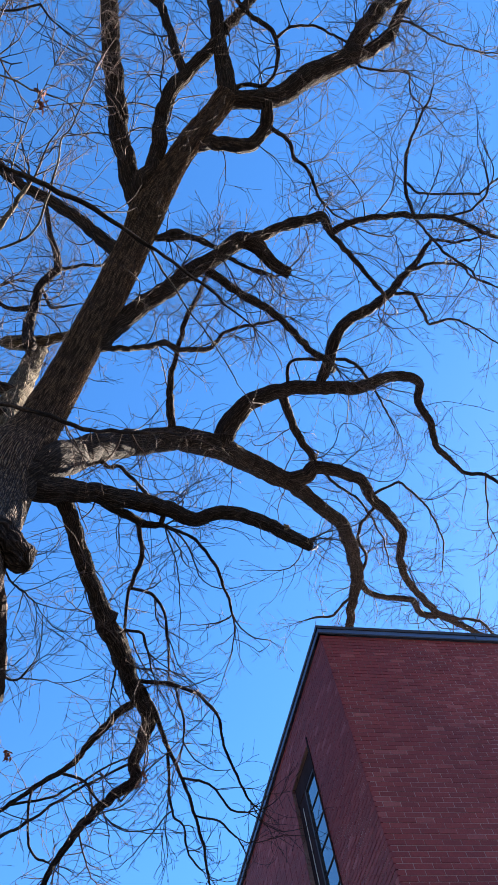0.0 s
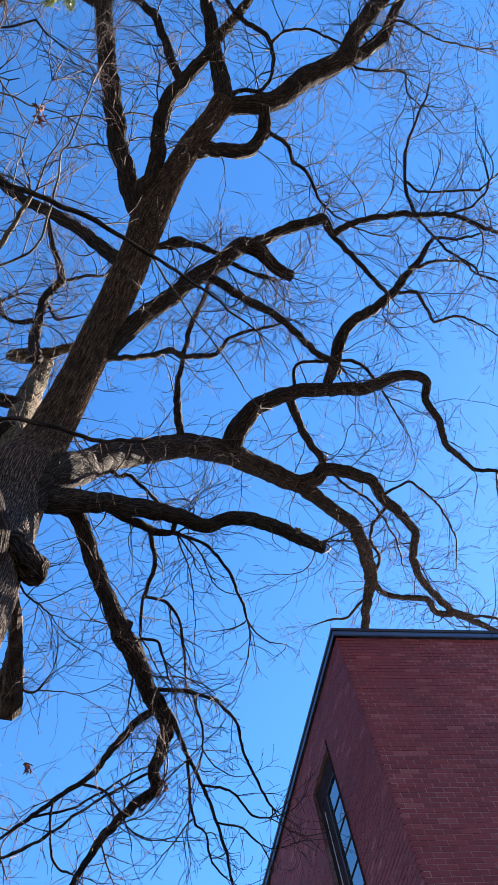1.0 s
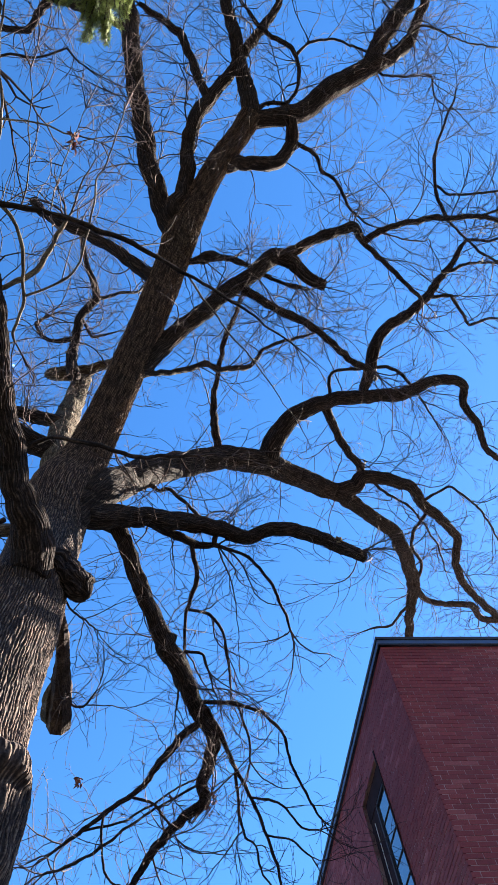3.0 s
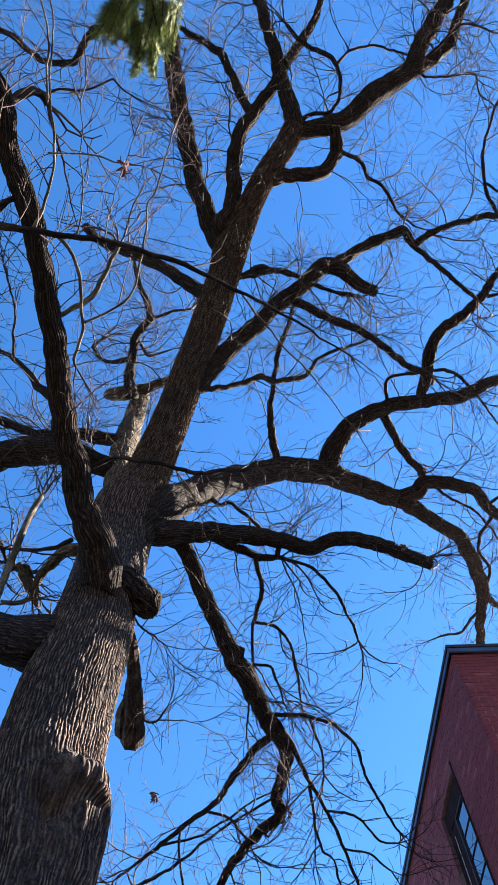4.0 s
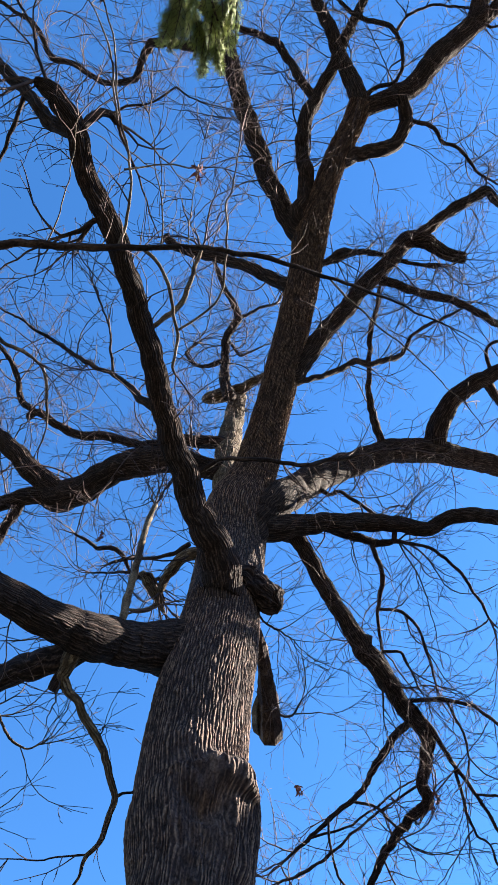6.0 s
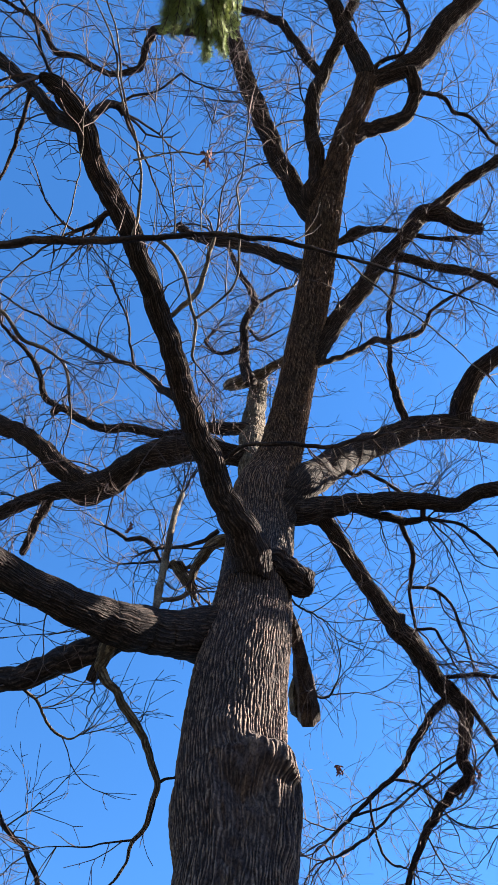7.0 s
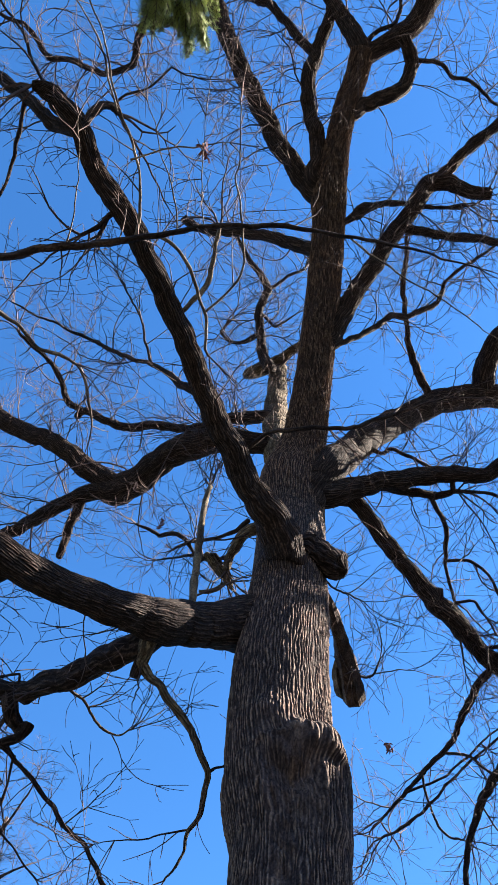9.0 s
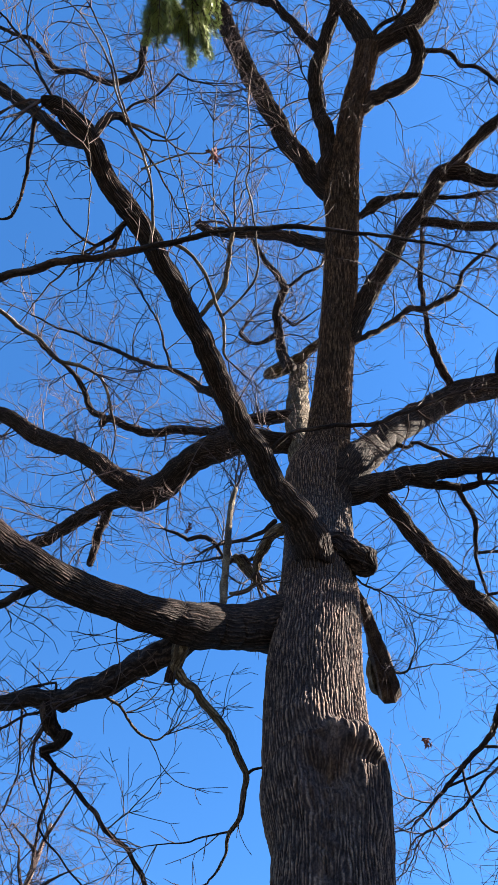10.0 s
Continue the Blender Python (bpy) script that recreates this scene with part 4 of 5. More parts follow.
bough("branch", limb, "", False, [(-3.99, 3.64, 6.76, 0.073), (-4.00, 3.68, 6.71, 0.078), (-4.03, 3.84, 6.66, 0.066), (-4.00, 3.97, 6.61, 0.054), (-3.88, 3.94, 6.57, 0.054), (-3.97, 4.00, 6.53, 0.044), (-4.10, 3.98, 6.49, 0.044), (-4.07, 4.07, 6.45, 0.021), (-3.86, 4.33, 6.28, 0.019), (-3.69, 4.62, 6.10, 0.020), (-3.51, 4.78, 5.98, 0.020), (-3.41, 4.98, 5.86, 0.020), (-3.32, 5.23, 5.70, 0.018)], None, 7.5, 1.1)
# Pale bark here replaces dark limb bark to look sunlit.
bough("branch", limb, "thin branch with sunlight painted in as pale bark", False, [(-3.46, 3.65, 6.71, 0.015), (-3.31, 3.83, 6.67, 0.013), (-3.26, 4.13, 6.62, 0.012), (-3.14, 4.22, 6.59, 0.009), (-2.95, 4.17, 6.55, 0.008)], None, 7.5, 1.1)
bough("branch", limb, "", False, [(-4.03, 3.63, 6.76, 0.017), (-4.06, 3.69, 6.69, 0.016), (-4.18, 3.65, 6.64, 0.013), (-4.32, 3.65, 6.59, 0.013), (-4.52, 3.65, 6.50, 0.009)], None, 7.5, 1.1)
bough("branch", limb, "", True, [(-4.03, 3.84, 6.66, 0.017), (-4.08, 3.83, 6.63, 0.016), (-4.13, 3.86, 6.50, 0.017)], None, 7.5, 1.1)
bough("branch", limb, "", False, [(-4.03, 4.10, 6.44, 0.013), (-4.04, 4.10, 6.42, 0.012), (-4.17, 4.33, 6.24, 0.009), (-4.27, 4.46, 6.15, 0.011), (-4.23, 4.57, 6.06, 0.009), (-3.96, 4.90, 5.81, 0.008)], None, 7.5, 1.1)
bough("branch", limb, "", False, [(-3.93, 3.65, 6.75, 0.013), (-3.88, 3.54, 6.85, 0.012), (-4.20, 3.55, 6.88, 0.012), (-4.53, 3.56, 6.88, 0.012), (-4.75, 3.54, 6.89, 0.006)], None, 7.5, 1.1)
bough("branch", limb, "", False, [(-4.25, 3.58, 6.78, 0.013), (-4.25, 3.69, 6.67, 0.012), (-4.36, 4.00, 6.47, 0.009), (-4.54, 4.25, 6.26, 0.008), (-4.64, 4.33, 6.18, 0.005)], None, 7.5, 1.1)
# Sunlit paleness is laid all round through the bark colour.
bough("branch", limb, "mottled hanging branch in pale bark that stands for sunlight", False, [(-2.43, 3.30, 6.79, 0.076), (-2.51, 3.39, 6.69, 0.074), (-2.61, 3.53, 6.59, 0.050), (-2.60, 3.60, 6.56, 0.042), (-2.49, 3.71, 6.48, 0.033), (-2.36, 3.90, 6.36, 0.033), (-2.29, 4.06, 6.26, 0.030), (-2.23, 4.22, 6.11, 0.028), (-2.21, 4.32, 6.01, 0.025), (-2.31, 4.47, 5.82, 0.020), (-2.42, 4.53, 5.69, 0.015), (-2.46, 4.62, 5.59, 0.010), (-2.61, 4.66, 5.41, 0.007)], None, 7.5, 1.1)
bough("branch", limb, "", True, [(-2.57, 3.50, 6.65, 0.052), (-2.63, 3.55, 6.59, 0.052), (-2.68, 3.60, 6.50, 0.045)], None, 7.5, 1.1)
bough("branch", limb, "", False, [(-2.24, 4.35, 6.07, 0.015), (-2.15, 4.31, 6.07, 0.012), (-2.05, 4.31, 6.07, 0.009)], None, 7.5, 1.1)
bough("branch", limb, "", False, [(-2.43, 4.57, 5.75, 0.009), (-2.43, 4.56, 5.75, 0.009), (-2.69, 4.52, 5.71, 0.007), (-2.94, 4.44, 5.66, 0.005), (-3.15, 4.38, 5.61, 0.003)], None, 7.5, 1.1)
bough("branch", limb, "", False, [(-3.04, 2.24, 6.32, 0.042), (-3.30, 2.29, 6.32, 0.039), (-3.54, 2.33, 6.34, 0.030), (-3.83, 2.34, 6.37, 0.017)], None, 7.5, 1.1)
# Dead wood, its bark colour lightened further to look sunlit.
bough("branch", limb, "pale upright dead branch with a broken tip, bark toned as sunlit", True, [(-2.21, 3.49, 7.07, 0.038), (-2.25, 3.47, 7.56, 0.038), (-2.26, 3.42, 8.07, 0.037), (-2.26, 3.34, 8.56, 0.036), (-2.25, 3.29, 8.91, 0.031), (-2.21, 3.24, 9.16, 0.027)], None, 0.8, 1.2)
# Pale bark colour adds the sunlight that catches the leader's right side.
limb = bough("limb", tree, "weathered broken leader, its sunlit side put into pale bark", True, [(-1.53, 4.09, 10.41, 0.127), (-1.69, 4.08, 11.00, 0.174), (-1.78, 3.94, 12.00, 0.197), (-1.76, 3.83, 12.80, 0.182), (-1.72, 3.71, 13.40, 0.161), (-1.66, 3.50, 13.85, 0.136)])
bough("branch", limb, "", False, [(-1.74, 3.98, 11.65, 0.165), (-1.99, 3.86, 11.63, 0.159), (-2.44, 3.65, 11.60, 0.197), (-2.96, 3.60, 11.58, 0.206), (-3.45, 3.68, 11.55, 0.201), (-3.89, 3.87, 11.53, 0.203), (-4.29, 3.96, 11.56, 0.222), (-4.55, 3.85, 11.65, 0.183)], None, 12.0)
bough("branch", limb, "", False, [(-4.27, 3.91, 11.57, 0.164), (-4.65, 3.59, 11.75, 0.159), (-5.13, 3.08, 12.02, 0.139), (-5.75, 2.77, 12.29, 0.137), (-6.39, 2.22, 12.64, 0.128), (-7.30, 1.92, 13.03, 0.101), (-8.08, 1.31, 13.03, 0.055)], None, 12.0)
bough("branch", limb, "", False, [(-4.33, 3.96, 11.56, 0.148), (-4.79, 3.84, 11.48, 0.126), (-5.45, 3.94, 11.37, 0.104), (-5.97, 4.03, 11.29, 0.092), (-6.65, 4.14, 11.31, 0.076), (-7.46, 4.05, 11.33, 0.056)], None, 12.0)
bough("branch", limb, "", False, [(-4.86, 3.85, 11.47, 0.077), (-4.85, 3.92, 11.44, 0.077), (-5.10, 4.20, 11.18, 0.063), (-5.29, 4.50, 10.93, 0.050)], None, 12.0)
bough("branch", limb, "", True, [(-1.75, 3.89, 12.41, 0.110), (-1.86, 3.79, 12.41, 0.106), (-2.07, 3.73, 12.43, 0.101), (-2.52, 3.66, 12.48, 0.093), (-3.12, 3.68, 12.53, 0.078), (-3.65, 3.48, 12.59, 0.074), (-4.19, 3.34, 12.56, 0.065), (-4.50, 3.11, 12.67, 0.061), (-4.78, 2.94, 12.76, 0.062), (-4.95, 3.01, 12.80, 0.053)], None, 12.0)
bough("branch", limb, "", False, [(-4.79, 2.93, 12.76, 0.046), (-5.04, 2.73, 12.90, 0.051), (-5.01, 2.43, 13.00, 0.046), (-5.12, 2.12, 13.15, 0.037), (-5.30, 1.82, 13.20, 0.032), (-5.44, 1.50, 13.20, 0.023)], None, 12.0)
bough("branch", limb, "", False, [(-1.74, 3.36, 13.47, 0.110), (-1.82, 3.19, 13.79, 0.088), (-1.80, 2.95, 14.08, 0.075), (-1.73, 2.56, 14.39, 0.066), (-1.49, 2.29, 14.65, 0.067), (-1.67, 1.88, 15.01, 0.048), (-1.78, 1.56, 15.25, 0.039), (-1.84, 1.25, 15.47, 0.025)], None, 12.0)
bough("branch", limb, "weathered pale crosspiece of old broken wood", True, [(-2.29, 3.51, 13.98, 0.049), (-2.18, 3.48, 13.96, 0.099), (-2.01, 3.47, 13.93, 0.118), (-1.81, 3.44, 13.90, 0.127), (-1.64, 3.40, 13.90, 0.117), (-1.39, 3.30, 13.92, 0.082), (-1.09, 3.20, 13.95, 0.067), (-0.86, 3.07, 13.95, 0.043)], None, 12.0)
bough("branch", limb, "", False, [(-1.77, 2.90, 14.14, 0.056), (-1.80, 2.89, 14.14, 0.054), (-2.10, 2.99, 14.29, 0.037), (-2.42, 2.95, 14.45, 0.030), (-2.52, 2.75, 14.57, 0.026), (-2.32, 2.64, 14.70, 0.023), (-2.20, 2.60, 14.78, 0.015)], None, 12.0)
bough("branch", limb, "", False, [(-1.49, 2.31, 14.64, 0.033), (-1.10, 2.23, 14.89, 0.030), (-0.78, 2.23, 15.09, 0.022)], None, 12.0)
bough("branch", limb, "", False, [(-1.73, 2.58, 14.38, 0.029), (-1.56, 2.94, 14.55, 0.026), (-1.29, 2.91, 14.69, 0.019), (-1.12, 2.89, 14.78, 0.011)], None, 12.0)
limb = bough("limb", tree, "", True, [(-0.29, 1.62, 12.51, 0.109), (-0.41, 1.58, 12.50, 0.105), (-0.73, 1.42, 12.68, 0.093), (-1.06, 1.23, 12.87, 0.083), (-1.46, 1.06, 13.07, 0.081), (-1.85, 0.96, 13.25, 0.074), (-2.10, 0.83, 13.38, 0.066), (-2.29, 0.63, 13.50, 0.063)])
limb = bough("limb", tree, "", False, [(-0.17, 1.32, 12.68, 0.055), (-0.02, 1.36, 12.67, 0.053), (0.28, 1.35, 12.80, 0.050), (0.60, 1.30, 12.93, 0.036), (0.84, 1.36, 13.02, 0.030), (1.34, 1.63, 13.23, 0.028), (1.81, 1.72, 13.21, 0.018)])
limb = bough("limb", tree, "pale mottled torn branch", False, [(-1.57, 4.13, 9.63, 0.090), (-1.99, 4.15, 9.60, 0.077), (-2.19, 4.21, 9.62, 0.070), (-2.35, 4.36, 9.64, 0.064), (-2.46, 4.49, 9.60, 0.053), (-2.51, 4.57, 9.50, 0.035)])
bough("branch", limb, "pale torn wedge of split wood", True, [(-2.74, 4.36, 9.70, 0.032), (-2.70, 4.49, 9.68, 0.061), (-2.62, 4.62, 9.62, 0.072), (-2.56, 4.76, 9.55, 0.054), (-2.52, 4.88, 9.50, 0.014)], None, 1.5, 0.6)
bough("branch", limb, "pale broken end", True, [(-2.93, 4.73, 9.45, 0.018), (-2.82, 4.77, 9.45, 0.032), (-2.70, 4.80, 9.50, 0.032), (-2.61, 4.77, 9.55, 0.029)], None, 1.5, 0.6)
bough("branch", limb, "", True, [(-2.86, 4.47, 9.70, 0.022), (-2.73, 4.41, 9.70, 0.032), (-2.62, 4.42, 9.70, 0.029), (-2.58, 4.50, 9.66, 0.025)], None, 1.5, 0.6)
bough("branch", limb, "", True, [(-2.90, 4.36, 9.75, 0.022), (-2.96, 4.12, 9.80, 0.029), (-3.12, 4.05, 9.85, 0.029), (-3.31, 4.04, 9.90, 0.026), (-3.46, 3.92, 9.95, 0.022), (-3.57, 3.85, 10.00, 0.018)], None, 1.5, 0.6)
bough("branch", limb, "", True, [(-2.06, 4.06, 9.70, 0.032), (-2.25, 4.17, 9.75, 0.028), (-2.57, 4.23, 9.80, 0.025), (-2.89, 4.23, 9.85, 0.022), (-3.21, 4.29, 9.90, 0.015)], None, 1.5, 0.6)
bough("branch", limb, "", False, [(-2.47, 4.48, 9.68, 0.027), (-2.70, 4.52, 9.74, 0.024), (-2.89, 4.40, 9.81, 0.022), (-3.15, 4.43, 9.89, 0.017), (-3.47, 4.40, 9.90, 0.011)])
def split_wood(name, parent, label, points, sides, mat):
    """A flat-sided length of split wood, sawn off square."""
    line = smooth_line(points, 0.09)
    v, f, uv = tube(line, sides, 0.0, 0.03, points[0][0], 0.4, (), True)
    v = [Vector(p) + 0.018 * noise.noise_vector(Vector(p) * 9) for p in v]
    return mesh_object(name, v, f, mat, parent, uv, smooth=False, label=label)


limb = split_wood("stub", tree, "broken flat-sided limb stub hanging behind the trunk", [(-1.32, 4.59, 8.75, 0.0705), (-1.28, 5.06, 8.78, 0.0786), (-1.32, 5.58, 8.82, 0.1076), (-1.35, 5.99, 8.86, 0.1374), (-1.39, 6.40, 8.90, 0.1473)], 7, BARK)
split_wood("splinter", limb, "pale split edge", [(-1.43, 5.74, 8.84, 0.0272), (-1.49, 5.98, 8.86, 0.0689), (-1.52, 6.30, 8.90, 0.0770)], 5, PALE_AND_LIT_BARK)
bough("branch", limb, "", False, [(-1.42, 6.02, 8.86, 0.019), (-1.28, 6.03, 8.86, 0.018), (-1.10, 6.17, 8.95, 0.015), (-0.96, 6.03, 9.05, 0.010)])
limb = bough("stub", tree, "blunt knotty stub on the trunk", False, [(-1.52, 4.12, 8.39, 0.156), (-1.28, 3.88, 8.40, 0.150), (-1.15, 3.93, 8.30, 0.145), (-1.04, 4.00, 8.20, 0.149), (-0.95, 4.03, 8.12, 0.131), (-0.91, 4.04, 8.08, 0.081)], None, 0.3)
limb = bough("shoot", tree, "", False, [(-1.57, 4.26, 9.42, 0.014), (-1.28, 5.03, 9.33, 0.013), (-1.06, 4.90, 8.92, 0.012), (-0.87, 4.78, 8.53, 0.007)])

# ---- young tree whose branch reaches over the path ----
sapling = thing("young_tree", "slender young bare tree with long thin branches", "tree")
v, f, uv = tube(smooth_line([(-5.0, -1.0, -0.1, 0.13), (-5.0, -0.98, 1.5, 0.1), (-4.9, -0.9, 3.6, 0.08), (-4.6, -0.7, 5.4, 0.065), (-4.1, -0.4, 6.1, 0.055), (-3.42, -0.08, 6.40, 0.045)], 0.08), 16, 0.004, 0.03, 1.0, 0.06)
mesh_object("trunk", v, f, LIT_YOUNG_BARK, sapling, uv)
# Main branch takes the darker limb bark, so its shade is painted on.
spray = bough("branch", sapling, "thin bare branch, shade put into its dark bark", False, [(-3.423, -0.083, 6.400, 0.0389), (-2.876, -0.001, 6.500, 0.0350), (-2.405, 0.053, 6.600, 0.0292), (-2.002, 0.113, 6.636, 0.0271), (-1.621, 0.207, 6.671, 0.0250), (-1.310, 0.262, 6.700, 0.0230), (-1.074, 0.295, 6.720, 0.0210), (-0.848, 0.344, 6.740, 0.0190), (-0.486, 0.460, 6.774, 0.0171), (-0.208, 0.582, 6.800, 0.0152), (-0.004, 0.690, 6.820, 0.0133), (0.404, 0.912, 6.860, 0.0096), (0.805, 1.184, 6.900, 0.0058)], LIMB_BARK, 3.0, 0.4)
bough("branch", spray, "", False, [(-1.215, 0.283, 6.707, 0.0119), (-1.154, 0.341, 6.698, 0.0134), (-1.090, 0.463, 6.682, 0.0135), (-1.067, 0.784, 6.644, 0.0122), (-1.105, 0.944, 6.625, 0.0122), (-1.160, 1.092, 6.607, 0.0108), (-1.142, 1.144, 6.601, 0.0077)], LIT_YOUNG_BARK, 3.0, 0.4)
bough("branch", spray, "", False, [(-1.069, 0.854, 6.640, 0.0096), (-0.916, 0.792, 6.672, 0.0090), (-0.797, 0.721, 6.704, 0.0084), (-0.727, 0.616, 6.744, 0.0078), (-0.676, 0.443, 6.804, 0.0072), (-0.640, 0.268, 6.864, 0.0066), (-0.616, 0.126, 6.912, 0.0060), (-0.549, -0.002, 6.960, 0.0054), (-0.487, -0.204, 7.032, 0.0048), (-0.464, -0.344, 7.080, 0.0042)], LIT_YOUNG_BARK, 4.0, 0.5)
bough("branch", spray, "", False, [(-1.384, 0.238, 6.810, 0.0115), (-1.321, 0.124, 6.852, 0.0109), (-1.281, -0.014, 6.900, 0.0102), (-1.231, -0.223, 6.972, 0.0095), (-1.229, -0.370, 7.020, 0.0089), (-1.242, -0.520, 7.068, 0.0083), (-1.242, -0.703, 7.128, 0.0076), (-1.221, -0.843, 7.176, 0.0069), (-1.210, -1.022, 7.236, 0.0063), (-1.217, -1.150, 7.278, 0.0057), (-1.251, -1.323, 7.332, 0.0050)], LIT_YOUNG_BARK, 4.0, 0.5)
bough("shoot", spray, "", False, [(-1.863, 0.131, 6.804, 0.0055), (-1.775, 0.004, 6.852, 0.0050), (-1.694, -0.143, 6.906, 0.0045), (-1.643, -0.260, 6.948, 0.0040), (-1.589, -0.430, 7.008, 0.0035), (-1.520, -0.596, 7.068, 0.0030)], LIT_YOUNG_BARK, 3.0, 0.4)
bough("shoot", spray, "", False, [(-1.104, 0.301, 6.814, 0.0060), (-1.059, 0.156, 6.864, 0.0054), (-1.046, 0.012, 6.912, 0.0048), (-1.059, -0.158, 6.966, 0.0042), (-1.043, -0.356, 7.032, 0.0036), (-1.048, -0.540, 7.092, 0.0030)], LIT_YOUNG_BARK, 3.0, 0.4)
bough("shoot", spray, "", False, [(-0.917, 0.324, 6.822, 0.0045), (-0.881, 0.166, 6.876, 0.0041), (-0.822, -0.002, 6.936, 0.0036), (-0.773, -0.165, 6.994, 0.0032), (-0.710, -0.320, 7.050, 0.0028)], LIT_YOUNG_BARK, 3.0, 0.4)
bough("branch", spray, "", False, [(-2.738, -0.250, 6.528, 0.0179), (-2.527, 0.256, 6.617, 0.0155), (-2.449, 0.474, 6.642, 0.0158), (-2.376, 0.549, 6.652, 0.0143), (-2.340, 0.734, 6.671, 0.0144), (-2.281, 0.795, 6.680, 0.0145), (-2.182, 0.869, 6.694, 0.0129), (-2.116, 0.938, 6.706, 0.0081)], LIT_YOUNG_BARK, 3.0, 0.4)
bough("branch", spray, "", False, [(-2.150, 0.910, 6.700, 0.0094), (-2.100, 0.970, 6.700, 0.0125), (-2.100, 1.060, 6.700, 0.0125), (-2.120, 1.180, 6.700, 0.0117), (-2.150, 1.300, 6.700, 0.0101), (-2.200, 1.420, 6.700, 0.0062)], LIT_YOUNG_BARK, 3.0, 0.4)
bough("branch", spray, "", False, [(-0.004, 0.690, 6.819, 0.0074), (0.131, 0.892, 6.835, 0.0075), (0.341, 1.127, 6.855, 0.0061), (0.613, 1.457, 6.880, 0.0046), (0.859, 1.771, 6.904, 0.0031)], LIT_YOUNG_BARK, 3.0, 0.4)
bough("branch", spray, "", False, [(-1.255, -0.228, 6.881, 0.0075), (-1.065, -0.218, 6.971, 0.0060), (-0.805, -0.177, 7.092, 0.0061), (-0.624, -0.122, 7.176, 0.0031)], LIT_YOUNG_BARK, 3.0, 0.4)
bough("branch", spray, "", False, [(-1.251, -0.546, 7.001, 0.0075), (-1.255, -0.946, 7.196, 0.0075), (-1.273, -1.145, 7.292, 0.0060), (-1.341, -1.329, 7.380, 0.0045)], LIT_YOUNG_BARK, 3.0, 0.4)

# ---- conifer behind the walker, one bough hanging into view ----
conifer = thing("conifer", "green conifer with a drooping needled bough", "tree")
v, f, uv = tube(smooth_line([(-0.9, -3.6, -0.1, 0.2), (-0.9, -3.6, 4.0, 0.16), (-0.88, -3.58, 9.0, 0.06)], 0.2), 20, 0.01, 0.04, 2.0, 0.05)
mesh_object("trunk", v, f, BARK, conifer, uv)
fir_line = smooth_line([(-0.9, -3.55, 4.7, 0.04), (-0.75, -2.6, 4.95, 0.03), (-0.52, -1.6, 5.0, 0.022), (-0.39, -0.95, 4.95, 0.012), (-0.33, -0.62, 4.85, 0.004)], 0.05)
v, f, uv = tube(fir_line, 8)
fir_bough = mesh_object("bough", v, f, LIMB_BARK, conifer, uv, label="drooping conifer bough")
sprays, needles = [], []


def add_needles(line, up, gap=0.0055):
    """Short flat needles in two ranks along a shoot."""
    for a, b in zip(line, line[1:]):
        d = unit(b[:3] - a[:3])
        across = unit(np.cross(d, up))
        for q in np.arange(0, np.linalg.norm(b[:3] - a[:3]), gap):
            p = a[:3] + d * q
            for hand in (1, -1):
                e = p + unit(d * 0.8 + hand * across + up * rng.normal(0.1, 0.3)) * rng.uniform(0.014, 0.024)
                needles.append(np.array([(*p, 0.0009), (*((p + e) / 2), 0.001), (*e, 0.0004)]))


# each spray: where it leaves the bough, and its drooping tip
FIR_SPRAYS = [(-0.486, -0.724, 4.950, -0.562, -0.573, 4.748), (-0.465, -0.722, 4.924, -0.546, -0.565, 4.864), (-0.425, -0.711, 4.943, -0.496, -0.553, 4.770),
               (-0.419, -0.719, 4.959, -0.459, -0.571, 4.887), (-0.384, -0.649, 4.930, -0.430, -0.438, 4.755), (-0.385, -0.659, 4.933, -0.410, -0.467, 4.874),
               (-0.355, -0.632, 4.940, -0.370, -0.477, 4.841), (-0.360, -0.614, 4.946, -0.344, -0.432, 4.736), (-0.294, -0.721, 4.943, -0.299, -0.494, 4.774),
               (-0.281, -0.734, 4.926, -0.281, -0.544, 4.873), (-0.395, -0.697, 4.940, -0.434, -0.519, 4.798), (-0.411, -0.770, 4.929, -0.449, -0.592, 4.728),
               (-0.437, -0.798, 4.956, -0.504, -0.609, 4.816), (-0.339, -0.702, 4.920, -0.335, -0.516, 4.755), (-0.368, -0.712, 4.938, -0.379, -0.539, 4.770),
               (-0.436, -0.835, 4.954, -0.534, -0.648, 4.821), (-0.292, -0.756, 4.967, -0.282, -0.578, 4.761), (-0.344, -0.800, 4.958, -0.384, -0.600, 4.780)]
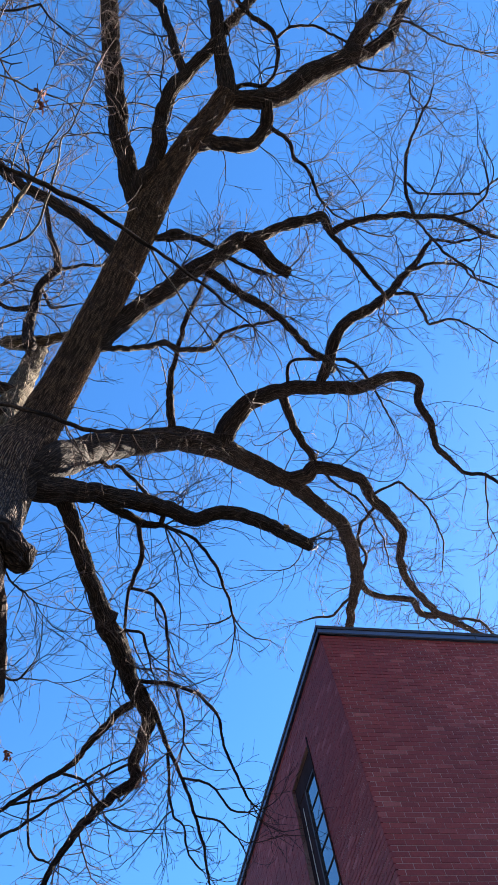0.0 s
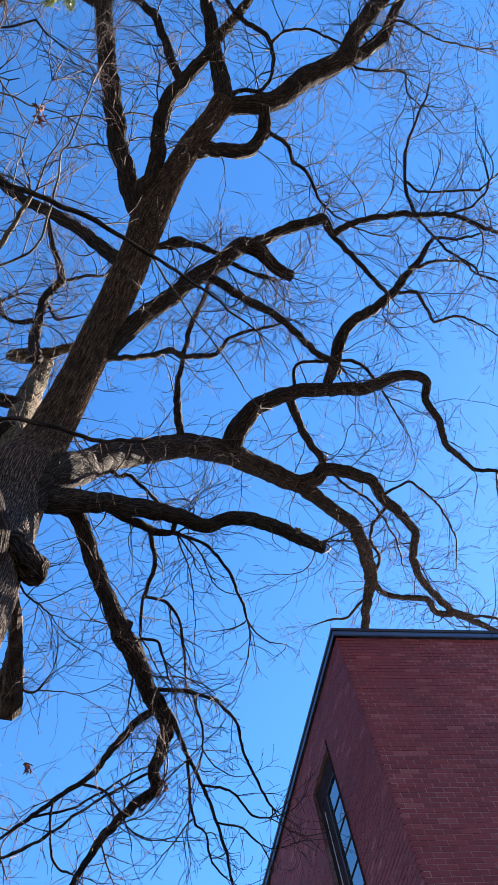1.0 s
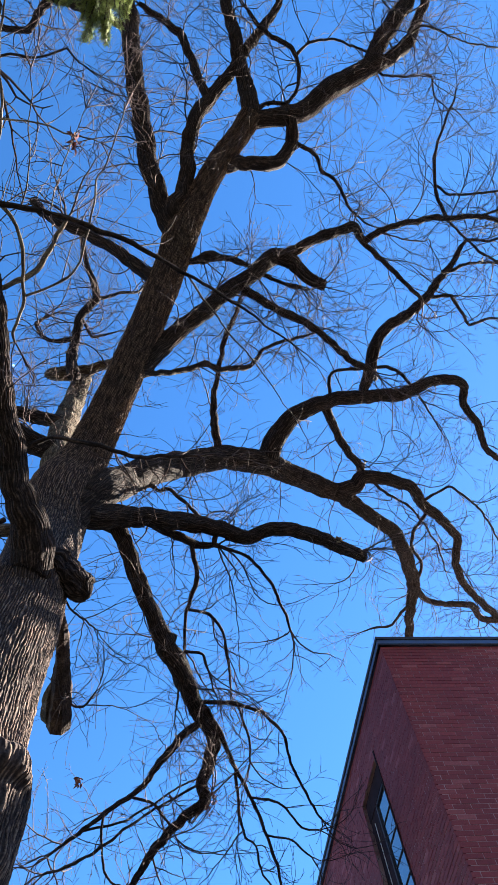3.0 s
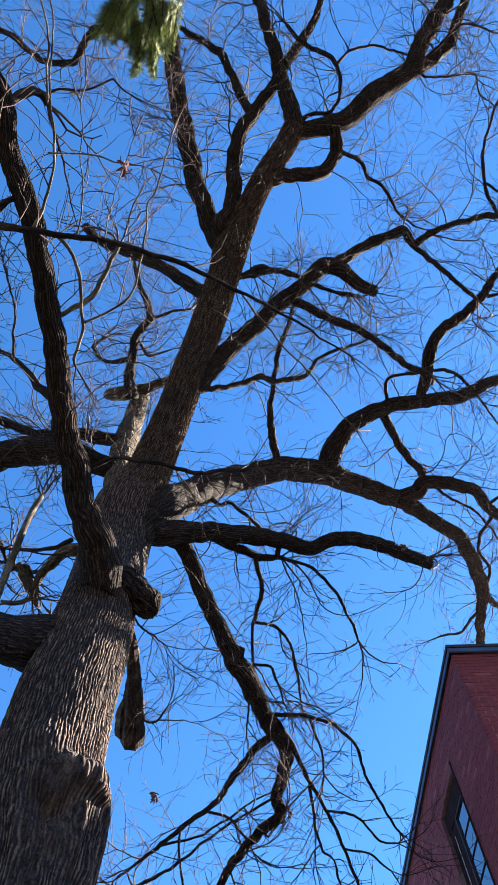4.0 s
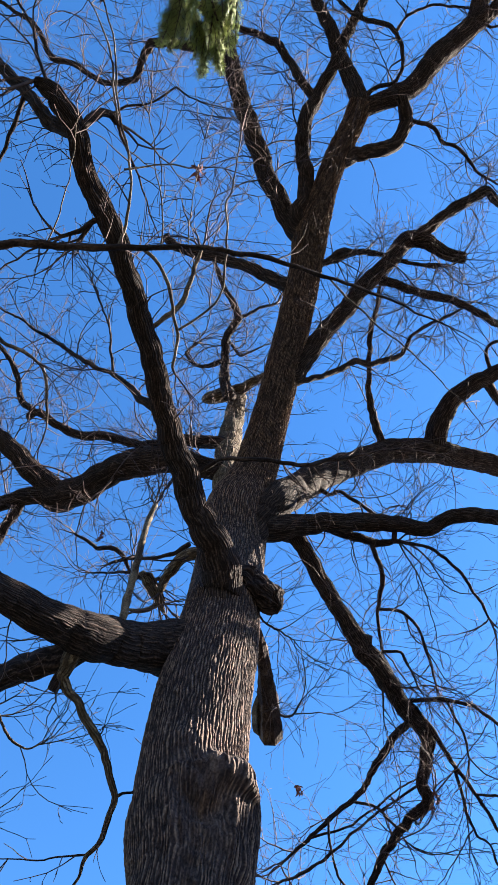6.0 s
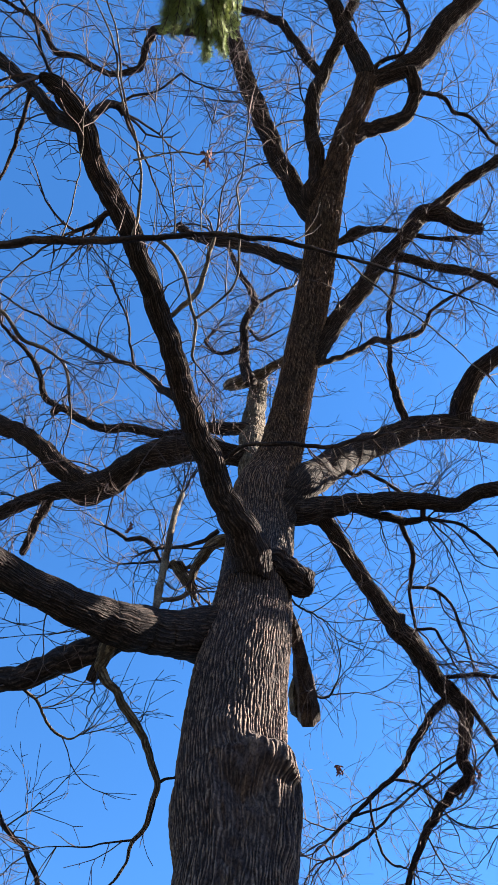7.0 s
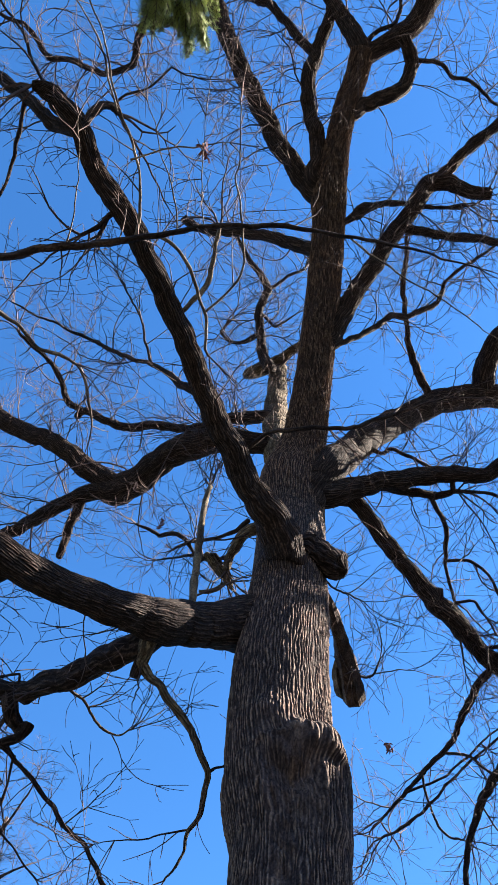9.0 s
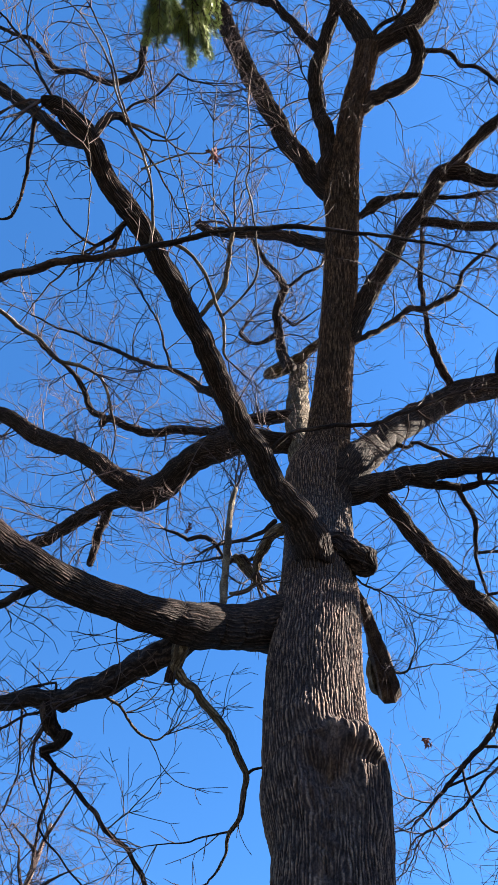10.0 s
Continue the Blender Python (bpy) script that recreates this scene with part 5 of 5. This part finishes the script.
for row in FIR_SPRAYS:
    start, end = np.array(row[:3]), np.array(row[3:])
    for k in range(2):
        a = start + rng.normal(0, 0.015, 3)
        b = end + rng.normal(0, 0.025, 3) * (k > 0) + (start - end) * 0.14 * k
        size = np.linalg.norm(b - a)
        up = unit(np.array((rng.normal(0, 0.5), rng.normal(-0.2, 0.4), 1.0)))
        t = np.linspace(0, 1, 9)[:, None]
        axis = a + (b - a) * t + np.array((0, 0, 0.1 * size)) * (t - t**2) * 2
        axis = np.hstack([axis, 0.0035 - 0.0022 * t])
        sprays.append(axis)
        add_needles(axis, up)
        for i in range(1, 8):
            for hand in (1, -1):
                d = unit(axis[i + 1, :3] - axis[i, :3])
                out = unit(d * 1.1 + hand * np.cross(d, up) + rng.normal(0, 0.12, 3))
                reach = size * (0.22 * (1 - i / 9) + 0.06) * rng.uniform(0.7, 1.1)
                shoot = np.array([(*(axis[i, :3] + out * reach * q + np.array((0, 0, -0.12 * reach * q * q))), 0.0018 - 0.0008 * q) for q in (0, 0.4, 0.75, 1.0)])
                sprays.append(shoot)
                add_needles(shoot, up, 0.0065)
twig_mesh("needle_stem", sprays, LIT_YOUNG_BARK, fir_bough)
twig_mesh("needle_spray", needles, NEEDLE, fir_bough, "flat yellow-green needles")

# ---- bare tree far behind ----
far_tree = thing("bare_tree", "distant leafless tree with a fine twiggy crown", "tree")
base = np.array((-12.6, 13.5, 0.0))
v, f, uv = tube(smooth_line([(*base - (0, 0, 0.2), 0.3), (*base + (0.1, 0, 5), 0.22), (*base + (0.5, -0.35, 10.5), 0.12), (*base + (0.75, -0.5, 14.6), 0.04)], 0.2), 20, 0.012, 0.05, 5.0, 0.06)
mesh_object("trunk", v, f, BARK, far_tree, uv)
for k in range(34):
    h = rng.uniform(5.5, 14.2)
    turn, rise = k * 2.4, rng.uniform(0.5, 1.0)
    start = base + np.array((0.05 * h, -0.035 * h, h))
    d = np.array((math.cos(turn), math.sin(turn), rise))
    size = rng.uniform(2.0, 3.6) * (1.15 - h / 21)
    pts = [(*start, 0.05), (*(start + d * size * 0.4), 0.034), (*(start + d * size * 0.75 + rng.normal(0, 0.15, 3)), 0.022), (*(start + d * size + rng.normal(0, 0.2, 3)), 0.012)]
    bough("limb", far_tree, "", False, pts, None, 6.0, 1.5)

# ---- torn pale wood where branches broke ----
for x, y, z, dx, dy, size in ((3.16, 4.78, 13.40, 0.5, 0.6, 0.17), (2.23, 4.80, 10.66, 0.9, 0.3, 0.11), (2.60, 5.08, 10.73, 0.8, 0.5, 0.1), (2.55, 5.02, 10.68, 0.2, -0.9, 0.1)):
    splinters = []
    for k in range(14):
        way = unit(np.array((dx, dy, 0.1)) + rng.normal(0, 0.55, 3))
        start = np.array((x, y, z)) - way * size * 0.35 + rng.normal(0, size * 0.22, 3)
        reach, wide = size * rng.uniform(0.4, 1.0), size * rng.uniform(0.06, 0.16)
        splinters.append(np.array([(*start, wide), (*(start + way * reach * 0.6), wide * 0.8), (*(start + way * reach + rng.normal(0, size * 0.06, 3)), 0.003)]))
    tagged(twig_mesh("torn_wood", splinters, WOOD_END, tree, "pale torn wood at a break"))

# ---- a few dead leaves that cling to the twigs ----
for x, y, z, size in [(-1.17, 7.23, 8.90, 0.04), (0.52, 7.66, 9.00, 0.04), (0.46, 7.75, 8.90, 0.04), (-0.96, -0.10, 8.40, 0.04), (-1.13, 6.94, 8.60, 0.04), (-3.04, 3.67, 9.50, 0.04), (-0.77, -0.14, 7.10, 0.03)]:
    bm = bmesh.new()
    for k in range(8):
        turn = Matrix.Translation((x + rng.normal(0, size * 0.5), y + rng.normal(0, size * 0.5), z - rng.uniform(0, size * 3))) @ Euler(rng.uniform(0, 6.28, 3)).to_matrix().to_4x4()
        outline = [(0, -1, 0), (0.35, -0.5, 0.12), (0.5, 0, 0.2), (0.3, 0.6, 0.1), (0, 1, -0.1), (-0.3, 0.6, 0.15), (-0.5, 0, 0.25), (-0.35, -0.5, 0.1)]
        ring = [bm.verts.new(turn @ (Vector(p) * size)) for p in outline]
        heart = bm.verts.new(turn @ Vector((0, 0, -0.05 * size)))
        for a, b in zip(ring, ring[1:] + ring[:1]):
            bm.faces.new((a, b, heart))
    part("dead_leaf", bm, DEAD_LEAF, tree, "shrivelled reddish dead leaves")

# ---- the separate bricks, last ----


def brick_mesh(s, d, z):
    """A brick with a slightly uneven face, in wall coordinates from its lower near corner."""
    v = [(0, 0, 0), (s, 0, 0), (s, 0, z), (0, 0, z), (0, d, 0), (s, d, 0), (s, d, z), (0, d, z)]
    return v, [(0, 1, 2, 3), (1, 5, 6, 2), (5, 4, 7, 6), (4, 0, 3, 7), (3, 2, 6, 7), (4, 5, 1, 0)]


H = COURSE - JOINT
for turn, wall, length, holes, flip in ((RIGHT, wall_right, 13.0, [], 0), (LEFT, wall_left, 16.0, WINDOWS, 1)):
    mirrored = turn.to_3x3().determinant() < 0
    shared, verts, faces, count = {}, [], [], 0
    brng = random.Random(5 + flip)
    for c in range(int(BRICK_TOP / COURSE)):
        z = BRICK_TOP - (c + 1) * COURSE
        s, half = 0.0, (c + flip) % 2 == 1
        while s < length - 0.3:
            wide, half = (0.1 if half else LONG) - JOINT, False
            for a, b, lo, hi in holes:
                if lo < z + H * 0.6 < hi:
                    if a - 0.002 <= s < b:
                        s = b
                    elif s < a < s + wide + 0.05:
                        wide = a - s
            proud = brng.uniform(-0.0015, 0.0025)
            key = round(wide, 3)
            if z > 6.45 and z < 8.5 and s < 1.1 and count < 150:
                count += 1
                if key not in shared:
                    bv, bf = brick_mesh(wide, 0.085, H)
                    me = bpy.data.meshes.new("brick")
                    me.from_pydata(bv, [], [q[::-1] for q in bf] if mirrored else bf)
                    me.materials.append(BRICK)
                    shared[key] = me
                ob = new("brick", shared[key])
                ob.parent = wall
                ob.matrix_basis = turn @ Matrix.Translation((s, -proud, z))
            else:
                bv, bf = brick_mesh(wide, 0.085, H)
                n = len(verts)
                verts += [turn @ Vector((x + s, y - proud, w + z)) for x, y, w in bv]
                faces += [tuple(n + i for i in (q[::-1] if mirrored else q)) for q in bf]
            s += wide + JOINT
    mesh_object("brickwork", verts, faces, BRICK, wall, smooth=False, kind="stuff")
